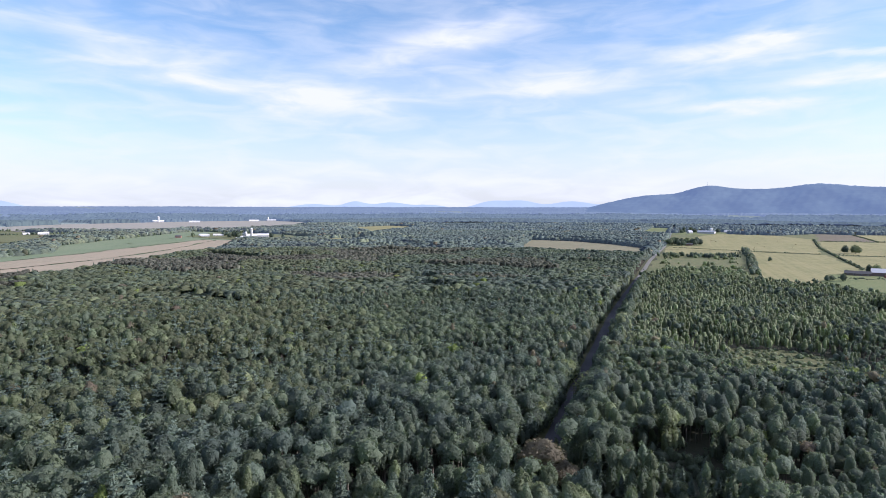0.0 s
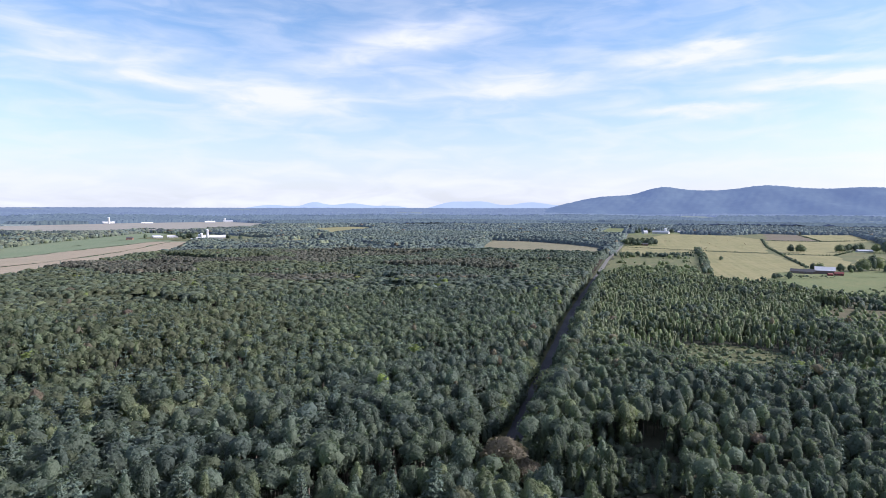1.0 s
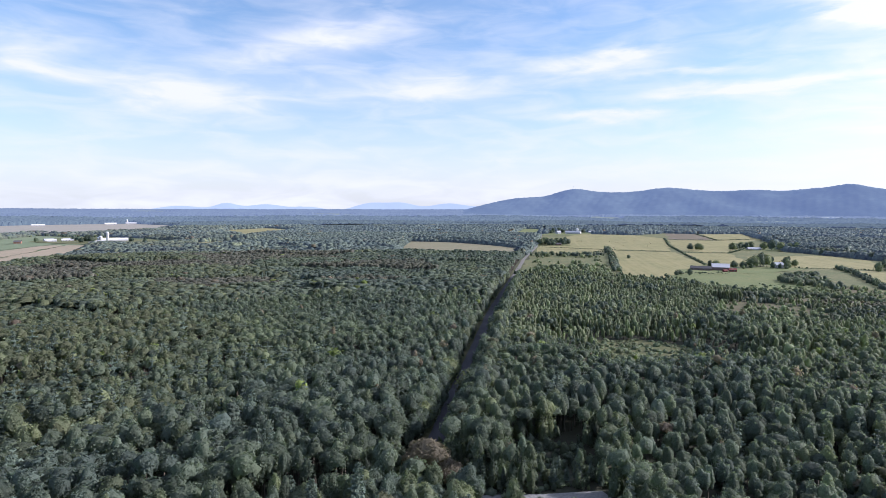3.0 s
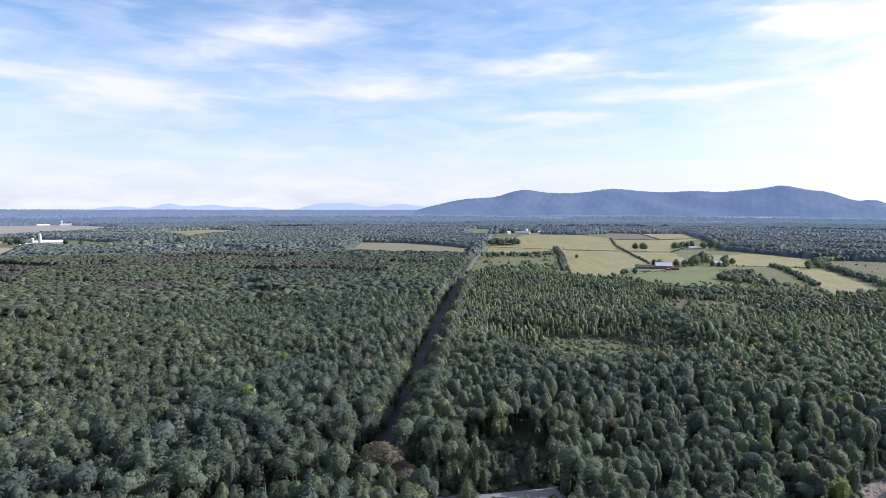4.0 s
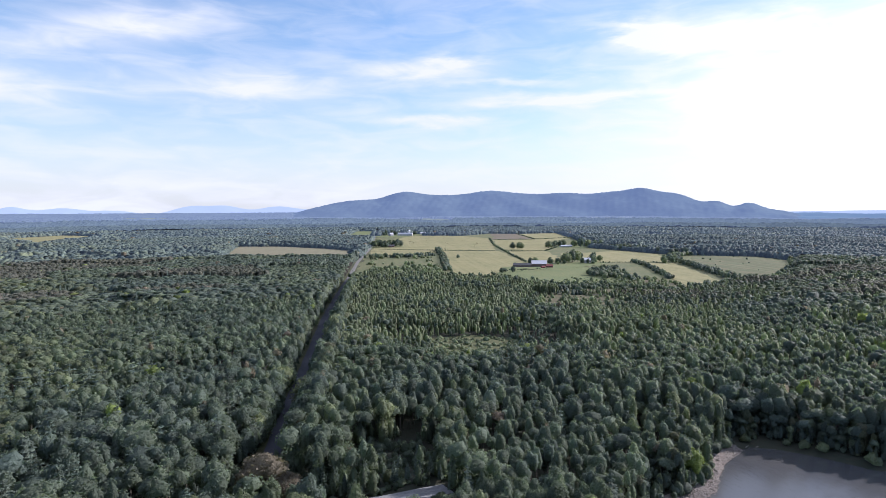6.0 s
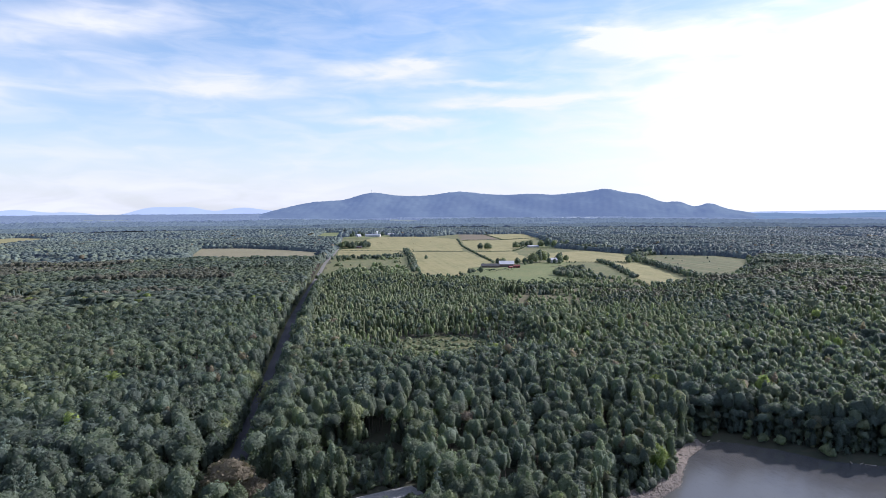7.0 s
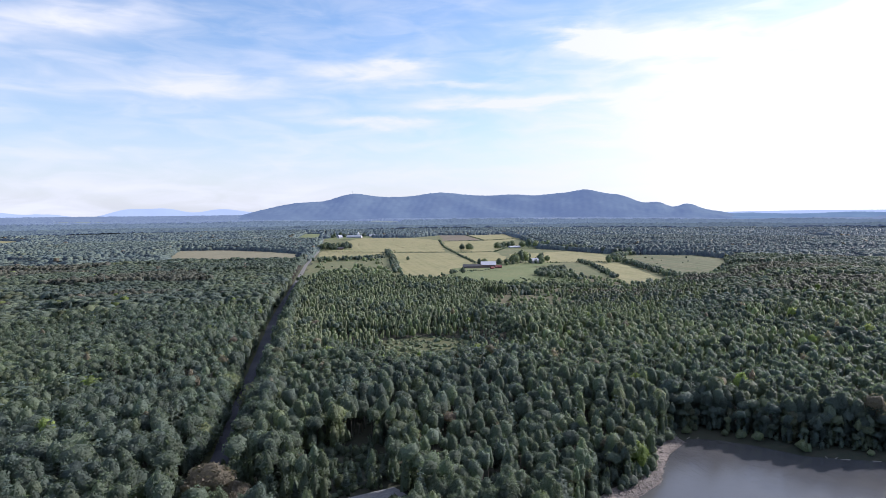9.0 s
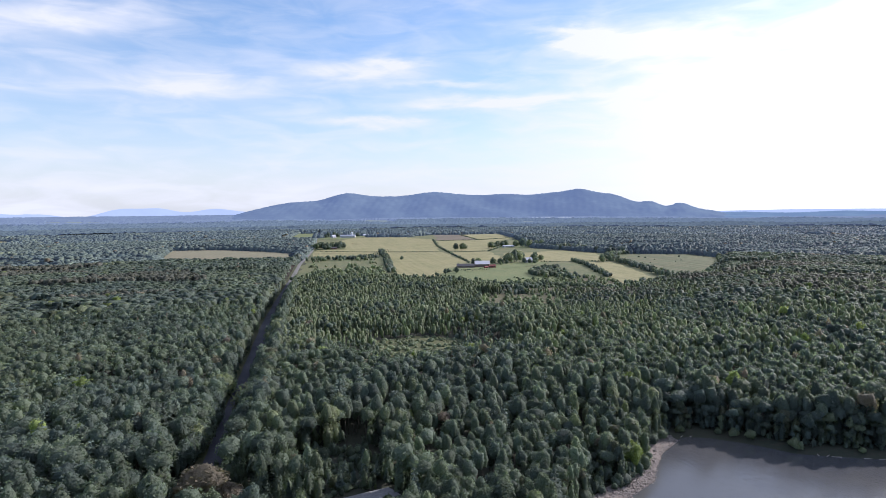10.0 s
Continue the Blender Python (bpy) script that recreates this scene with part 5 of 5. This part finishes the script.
def scrub():
    P = scatter(5.5, 440, 760, 15, 36, 300)
    P = P[(inside(P, FIELDS["scrub_ground"][1]) | inside(P, FIELDS["scrub_patch"][1])) & (np.random.default_rng(301).uniform(size=len(P)) < 0.55)]
    plant("scrub_bushes", BUSH, P, sizes(P, 302, 0.5, 1.3), mat_young, "low scattered shrubs on scrubby grass", 303)
    P = scatter(3.4, 290, 400, 4, 20, 310)
    P = P[inside(P, FIELDS["forest_clearing"][1]) & (np.random.default_rng(311).uniform(size=len(P)) < 0.8)]
    plant("scrub_bushes", BUSH, P, sizes(P, 312, 0.3, 0.9) * (1.5, 0.8), mat_young, "low shrubs in the forest clearing", 313)
    P = scatter(6.5, 680, 1060, -6, 12, 316)
    P = P[inside(P, FIELDS["pasture_by_road"][1]) & (np.random.default_rng(317).uniform(size=len(P)) < 0.4 * np.clip(wave(P, 120, 318) - 0.4, 0, 1) + 0.9 * np.clip((850 - P[:, 1]) / 90, 0, 1))]
    plant("scrub_bushes", BUSH, P, sizes(P, 319, 0.5, 1.6) * (1.4, 1.1), mat_young, "scattered shrubs creeping into the rough pasture", 325)
    P = scatter(7.0, 560, 900, 14, 34, 326)
    P = P[(inside(P, FIELDS["barn_paddock"][1]) | inside(P, FIELDS["pasture_south_east"][1])) & (np.random.default_rng(327).uniform(size=len(P)) < 0.9 * np.clip((690 - P[:, 1]) / 60, 0, 1))]
    plant("scrub_bushes", BUSH, P, sizes(P, 328, 0.4, 1.2) * (1.4, 0.8), mat_young, "shrubs along the lower end of the paddock", 329)
    P = scatter(9.0, 700, 1200, 24, 44, 320)
    P = P[inside(P, FIELDS["rough_meadow_east"][1]) & (np.random.default_rng(321).uniform(size=len(P)) < 0.025)]
    plant("scrub_bushes", BUSH, P, sizes(P, 322, 0.4, 0.9), mat_leaf, "low shrubs in the rough meadow", 323)


scrub()


def lone_trees():
    rnd = random.Random(9)
    groups = ((((298, 878, 1.25), (312, 890, 1.3), (322, 896, 1.2), (350, 904, 0.95), (283, 872, 0.7), (268, 862, 0.75), (246, 866, 0.8), (236, 858, 0.7), (338, 866, 0.7), (318, 864, 0.62), (326, 861, 0.5), (342, 880, 0.8), (333, 858, 0.45), (360, 900, 0.7), (290, 862, 0.5), (276, 850, 0.4)), "farmyard trees"),
              (((300, 1226, 1.0), (315, 1222, 1.15)), "pair of field trees"),
              (((385, 1248, 1.1), (398, 1268, 0.8), (428, 1300, 0.9), (452, 1275, 1.2), (462, 1262, 1.3), (474, 1250, 1.2), (488, 1246, 1.1), (500, 1240, 1.2), (440, 1312, 1.0), (420, 1306, 0.9), (412, 1292, 0.85)), "trees round the bungalow"),
              (((10, 1364, 0.95), (19, 1358, 1.05), (27, 1360, 1.1), (36, 1354, 1.0), (44, 1366, 0.8), (57, 1366, 1.1), (66, 1366, 1.15), (73, 1372, 1.0), (3, 1372, 0.8), (15, 1352, 0.95), (31, 1348, 0.9), (40, 1350, 0.85), (62, 1360, 0.9), (48, 1376, 1.1), (23, 1372, 1.15)), "trees round the roadside house"),
              (((60, 2030, 1.2), (80, 2040, 1.2), (92, 2042, 1.1), (160, 2060, 1.1), (52, 2000, 1.0), (240, 2100, 1.0)), "trees round the far farm"),
              (((-1045, 1263, 1.3), (-1036, 1266, 1.3), (-1160, 1240, 0.8), (-1128, 1320, 1.0), (-1118, 1325, 1.0), (-950, 1290, 0.9), (-850, 1200, 1.0), (-1052, 1254, 0.9)), "dairy farm trees"),
              (((208, 838, 0.4), (360, 980, 0.5), (395, 1010, 0.45), (150, 1000, 0.5), (175, 760, 0.45), (184, 752, 0.6), (168, 748, 0.5), (435, 838, 0.6), (446, 860, 0.8), (452, 845, 0.7)), "lone field trees"))
    shapes = [tree_thing(0, "field_tree", c, mat_leaf, 0.25, 14, "round dark green tree beside farm fields", "field trees") for c in FULL]
    fresh = list(shapes)
    for places, group in groups:
        for x, y, s in places:
            m = Matrix.LocRotScale((x, y, 0), Euler((0, 0, rnd.uniform(0, 6.28))), None)
            if fresh:
                ob = fresh.pop()
                ob.matrix_basis = m
            else:
                ob = copy_thing(rnd.choice(shapes), m)
            s *= 1.25
            ob.scale = (s * rnd.uniform(1.0, 1.2), s * rnd.uniform(1.0, 1.2), s)
            tagged(ob, "", "", group)
    # small willows and bushes overhanging the far shore
    shrubs = [tree_thing(0, "shore_willow", broadleaf(400 + i, 2.2, 4.2, -0.3, 220, 0.4, ICO2, 12), mat_young, 0.08, 3.4, "small pale willow bush overhanging the lake", "shore willows") for i in range(2)]
    fresh = list(shrubs)
    for x, y, s in ((126, 188.5, 0.8), (138, 184, 0.7), (141.5, 180, 0.9), (145.5, 177, 1.0), (153.5, 166.5, 1.0), (155.5, 166, 0.7), (172, 158, 0.6), (186, 154, 0.8)):
        m = Matrix.LocRotScale((x, y, -0.9), Euler((0, 0, rnd.uniform(0, 6.28))), None)
        if fresh:
            ob = fresh.pop()
            ob.matrix_basis = m
        else:
            ob = copy_thing(rnd.choice(shrubs), m)
        ob.scale = (s, s, s)
    # trees that stand out
    for x, y, s, up, mat, label in ((-31, 168, 1.6, 0.92, mat_brown_leaf, "broad reddish-brown tree beside the road end"), (-24, 163, 0.95, 0.72, mat_brown_leaf, "reddish-brown tree beside the road end"),
                                    (157, 200, 0.85, 1.18, mat_lime_leaf, "bright lime-green tree above the lake shore"), (91, 162, 0.7, 0.75, mat_lime_leaf, "bright lime-green young tree at the shore")):
        ob = tree_thing(0, "broadleaf_tree", broadleaf(int(x) + 700, 4.4, 14, 2, 1100, 0.5, ICO3, 22), mat, 0.26, 13, label)
        ob.location, ob.scale = (x, y, 0), (s, s, up)
    # young spruces along the lane
    model = None
    for x, y, s in ((-9, 166, 0.42), (-5, 168, 0.30), (-1, 170, 0.34), (5, 171, 0.45), (9, 173, 0.36), (12, 174, 0.50), (16, 176, 0.40), (20, 178, 0.46), (2, 174, 0.3), (-12, 171, 0.55), (-16, 168, 0.75), (-14, 176, 0.8), (7, 180, 0.35), (24, 180, 0.5), (21.5, 167, 0.38), (22.5, 170, 0.46), (18.5, 171.5, 0.34), (-4, 181, 0.42), (13, 186, 0.38)):
        m = pose(x, y, 0, 0, 0, rnd.uniform(0, 360))
        if model is None:
            model = ob = tree_thing(1, "young_spruce", PINES[0][0], mat_needle, 0.2, 16, "young grey-green spruce beside the gravel lane", "spruces along the lane")
            ob.matrix_basis = m
        else:
            ob = copy_thing(model, m)
        ob.scale = (s, s, s)
    # dead snags among the living trees
    for x, y, h in ((-137, 147, 15), (-20, 300, 14), (30, 210, 13), (60, 205, 12)):
        root = new("dead_tree")
        part("trunk", wood(int(x) + 300, h, 0.22, 7), mat_drift, root)
        root.location = (x, y, 0)
        tagged(root, "bare bleached dead tree standing in the forest", "tree")


lone_trees()


def driftwood():
    for k, (x, y, a, length) in enumerate(((158, 160.8, 70, 5.0), (160, 159.8, 20, 3.0), (164, 158.0, 160, 4.5), (174, 153.8, -15, 5.5), (170, 155.6, -30, 3.5), (124.5, 186.0, 30, 3.5), (128, 185.6, 10, 2.6))):
        bm = tube(0.16, 0.07, length * 0.7, (0, 0, 0), 7)
        bmesh.ops.rotate(bm, verts=bm.verts, matrix=Matrix.Rotation(radians(88), 3, "Y"))
        ob = part("driftwood_log", bm, mat_drift, None)
        ob.matrix_basis = pose(x, y, -1.08, 0, 0, a)
        tagged(ob, "bleached driftwood log lying at the waterline", "log", "driftwood logs")


driftwood()


# ---- buildings ----
def gable_house(name, x, y, turn, long, wide, eave, rise, mat_wall, mat_roof, label, windows=0, door=None, category="building", chimney=False, over=0.4):
    """Walls, gable roof with overhang, windows and doors as parts. Long side along its own x."""
    root = new(name)
    bm = bmesh.new()
    l, w = long / 2, wide / 2
    v = [bm.verts.new(p) for p in ((-l, -w, 0), (l, -w, 0), (l, w, 0), (-l, w, 0), (-l, -w, eave), (l, -w, eave), (l, w, eave), (-l, w, eave), (-l, 0, eave + rise), (l, 0, eave + rise))]
    for f in ((0, 1, 5, 4), (2, 3, 7, 6), (1, 2, 6, 9, 5), (3, 0, 4, 8, 7), (0, 3, 2, 1)):
        bm.faces.new([v[i] for i in f])
    part("wall", bm, mat_wall, root)
    slope = rise / w
    for side in (-1, 1):
        bm = bmesh.new()
        pts = []
        for dz in (0.0, 0.16):
            for xx, t in ((-l - over, 1.0), (l + over, 1.0), (l + over, 0.0), (-l - over, 0.0)):
                yy = side * (w + over) * t
                zz = eave + rise - slope * abs(yy) + 0.03 + dz
                pts.append(bm.verts.new((xx, yy, zz)))
        for f in ((3, 2, 1, 0), (4, 5, 6, 7), (0, 1, 5, 4), (1, 2, 6, 5), (2, 3, 7, 6), (3, 0, 4, 7)):
            bm.faces.new([pts[i] for i in f])
        bmesh.ops.recalc_face_normals(bm, faces=list(bm.faces))
        part("roof", bm, mat_roof, root)
    for k in range(windows):
        xx = -l + long * (k + 0.5) / windows
        for side in (-1, 1):
            win = part("window", box((1.25, 0.10, 1.45), (xx, side * (w + 0.02), min(eave - 0.9, 1.8))), mat_white, root, "white window frame")
            part("pane", box((1.0, 0.06, 1.2), (xx, side * (w + 0.07), min(eave - 0.9, 1.8))), mat_pane, win)
    if door:
        dw, dh = door
        for side in (-1, 1):
            part("door", box((0.12, dw, dh), (side * (l + 0.03), 0, dh / 2)), mat_board, root, "large plank door")
    if chimney:
        part("chimney", box((0.8, 0.8, 1.8), (l * 0.4, 0, eave + rise + 0.4), 0.04), mat_brick, root)
    root.matrix_basis = pose(x, y, float(terrain(np.array([[x, y]], float))[0]) + 0.2, 0, 0, turn)
    return tagged(root, label, category)


def silo(x, y, radius, height, mat, label):
    root = new("silo")
    part("tower", tube(radius, radius, height, n=20), mat, root)
    bm = bmesh.new()
    bmesh.ops.create_uvsphere(bm, u_segments=20, v_segments=10, radius=radius)
    bmesh.ops.bisect_plane(bm, geom=bm.verts[:] + bm.edges[:] + bm.faces[:], plane_co=(0, 0, 0), plane_no=(0, 0, -1), clear_outer=True)
    bmesh.ops.transform(bm, matrix=Matrix.Translation((0, 0, height)) @ Matrix.Diagonal((1.03, 1.03, 0.7, 1)), verts=bm.verts)
    part("dome", bm, mat_dome, root, "shiny metal dome")
    for k in range(1, 5):
        part("hoop", tube(radius + 0.06, radius + 0.06, 0.25, (0, 0, height * k / 5), 20), mat_grey_roof, root)
    root.location = (x, y, float(terrain(np.array([[x, y]], float))[0]))
    return tagged(root, label, "silo")


# the red barn and its yard
gable_house("barn", 241, 829, -14, 21, 12, 4.6, 4.2, mat_board, mat_white_roof, "weathered barn with a bright white metal roof", 0, (3.4, 3.6), "barn")
gable_house("barn_wing", 216, 826, -14, 26, 9, 3.0, 2.6, mat_board, mat_dark_roof, "long low dark-roofed wing beside the barn", 4, (2.6, 2.6), "barn")
gable_house("red_shed", 251, 812, -10, 9, 6, 2.8, 1.6, mat_red, mat_red, "small red shed in front of the barn", 2, None, "shed")
gable_house("red_shed", 240, 806, 15, 5, 4, 2.2, 1.1, mat_red, mat_red, "low red lean-to shed beside the barnyard", 0, None, "shed")
gable_house("farmhouse", 329, 876, 8, 12, 8.5, 4.8, 3.0, mat_white, mat_grey_roof, "white farmhouse half hidden by yard trees", 4, None, "house", True)
gable_house("bungalow", 430, 1266, 10, 26, 9, 3.0, 2.0, mat_white, mat_grey_roof, "long low white bungalow with a grey roof", 6, None, "house", True)
gable_house("roadside_house", 51, 1352, -5, 14, 8, 3.2, 2.6, mat_brick, mat_dark_roof, "brick house under dark shingles among trees", 4, None, "house", True)
gable_house("white_house", -36, 1404, 82, 9, 5.5, 7.5, 3.2, mat_white, mat_dark_roof, "narrow white gabled house among trees", 2, None, "house", True)
gable_house("far_house", 76, 1992, 35, 14, 11, 5.5, 5.0, mat_white, mat_grey_roof, "white farmhouse with a steep grey roof", 4, None, "house", True)
gable_house("long_barn", 124, 2004, -20, 50, 15, 5.0, 4.6, mat_white, mat_grey_roof, "long barn with a blue-grey metal roof", 8, (4, 4), "barn")
gable_house("white_barn", 199, 2086, -18, 36, 12, 4.2, 3.2, mat_white, mat_white_roof, "long white barn with a pale roof", 6, (4, 3.5), "barn")
silo(138, 2022, 4.0, 15, mat_concrete, "pale concrete silo with a shiny dome beside the long barn")

# the white dairy farm to the west
gable_house("dairy_barn", -1022, 1300, 38, 30, 12, 4.5, 4.0, mat_white, mat_white_roof, "large white dairy barn", 6, (4, 4), "barn")
gable_house("dairy_barn", -1000, 1318, 38, 34, 12, 5.0, 4.0, mat_white, mat_white_roof, "large white dairy barn", 6, (4, 4), "barn")
gable_house("dairy_shed", -1010, 1262, 38, 22, 8, 3.0, 2.0, mat_white, mat_white_roof, "low white shed on the dairy farm", 3, None, "shed")
gable_house("dairy_shed", -985, 1215, 38, 24, 9, 3.2, 2.0, mat_white, mat_white_roof, "low white shed on the dairy farm", 3, None, "shed")
gable_house("dairy_shed", -1150, 1275, 40, 20, 10, 3.5, 2.6, mat_white, mat_white_roof, "low white shed on the dairy farm", 4, None, "shed")
gable_house("dairy_shed", -1176, 1296, 60, 22, 10, 3.8, 2.6, mat_white, mat_grey_roof, "long grey-roofed shed on the dairy farm", 4, None, "shed")
gable_house("dairy_shed", -1138, 1312, 40, 26, 12, 3.8, 2.6, mat_white, mat_white_roof, "low white shed on the dairy farm", 4, None, "shed")
gable_house("dairy_shed", -826, 1150, 45, 26, 10, 3.5, 2.2, mat_board, mat_white_roof, "white-roofed shed by the forest edge", 3, None, "shed")
gable_house("dairy_shed", -818, 1216, 45, 24, 10, 3.5, 2.2, mat_board, mat_white_roof, "white-roofed shed by the forest edge", 3, None, "shed")
gable_house("brick_house", -1160, 1190, 30, 14, 10, 4.5, 3.0, mat_brick, mat_dark_roof, "brown brick farmhouse by the crop fields", 4, None, "house", True)
gable_house("field_barn", -1400, 1330, 30, 16, 10, 4.0, 3.0, mat_white, mat_white_roof, "small white field barn", 2, (3, 3), "barn")
silo(-1012, 1290, 3.2, 23, mat_white, "tall white silo of the dairy farm")
silo(-1024, 1282, 3.6, 13, mat_white, "white silo of the dairy farm")
silo(-1034, 1286, 3.0, 10, mat_concrete, "short concrete silo of the dairy farm")

# farms across the western plain
gable_house("far_barn", -1646, 1190, 50, 26, 12, 4.0, 4.0, mat_white, mat_white_roof, "white barn on the western plain", 4, (4, 4), "barn")
gable_house("far_barn", -1672, 1158, 70, 16, 9, 3.5, 3.0, mat_white, mat_white_roof, "white barn on the western plain", 3, (4, 4), "barn")
gable_house("far_barn", -2420, 2350, 46, 56, 15, 6.0, 5.0, mat_white, mat_white_roof, "long white barn on the western plain", 8, (4, 4), "barn")
silo(-2400, 2335, 4.6, 30, mat_white, "tall white silo on the western plain")
gable_house("far_barn", -2099, 2700, 40, 52, 16, 5.0, 5.0, mat_white, mat_white_roof, "long white barn on the western plain", 8, (4, 4), "barn")
gable_house("far_barn", -2060, 2800, 40, 50, 16, 6.0, 5.0, mat_white, mat_grey_roof, "grey-roofed barn on the western plain", 6, (4, 4), "barn")
silo(-2075, 2790, 4.5, 22, mat_white, "white silo on the western plain")
gable_house("far_barn", -2230, 2400, 40, 50, 14, 5.0, 4.0, mat_white, mat_white_roof, "white barn on the western plain", 6, (4, 4), "barn")
gable_house("far_barn", 1380, 1500, 40, 30, 12, 4.5, 3.5, mat_white, mat_grey_roof, "grey-roofed barn on the eastern plain", 4, (4, 4), "barn")
gable_house("far_barn", 1400, 1345, 40, 34, 12, 4.5, 3.5, mat_white, mat_white_roof, "white barn on the eastern plain", 4, (4, 4), "barn")


def hay_bales():
    """Round bales left lying on the mown fields."""
    rnd = random.Random(31)
    root = None
    for x0, y0, x1, y1, count in ((30, 1440, 270, 1860, 22), (150, 1250, 250, 1400, 5)):
        for k in range(count):
            x, y = rnd.uniform(x0, x1), rnd.uniform(y0, y1)
            m = pose(x, y, 0.88, 90, 0, rnd.uniform(0, 180))
            if root is None:
                bm = tube(0.78, 0.78, 1.3, (0, 0, -0.65), 14)
                bmesh.ops.bevel(bm, geom=[e for e in bm.edges if len(e.link_faces) == 2 and any(len(f.verts) > 4 for f in e.link_faces)], offset=0.1, segments=2, affect="EDGES")
                root = part("hay_bale", bm, mat_bale, None)
                tagged(root, "round straw-brown hay bale lying on mown grass", "hay bale", "hay bales on the fields")
                root.matrix_basis = m
            else:
                copy_thing(root, m)


hay_bales()


def poles():
    root = new("utility_pole")
    part("post", tube(0.24, 0.15, 10.5, n=8), mat_pole, root)
    part("crossarm", box((2.4, 0.14, 0.16), (0, 0, 9.6), 0.02), mat_pole, root)
    for k in (-1.0, 0.0, 1.0):
        part("insulator", tube(0.06, 0.05, 0.25, (k, 0, 9.68), 6), mat_white, root)
    tagged(root, "weathered wooden utility pole with a crossarm", "utility pole", "utility poles along the field")
    root.location = (-353, 1476, 0)
    for x, y in ((-282, 1458), (-212, 1438), (-150, 1390), (-90, 1340), (-30, 1290), (0, 1330), (4, 1420), (8, 1520), (-12, 1150), (-22, 1060), (-25, 960)):
        copy_thing(root, pose(x, y, 0, 0, 0, 12))


poles()
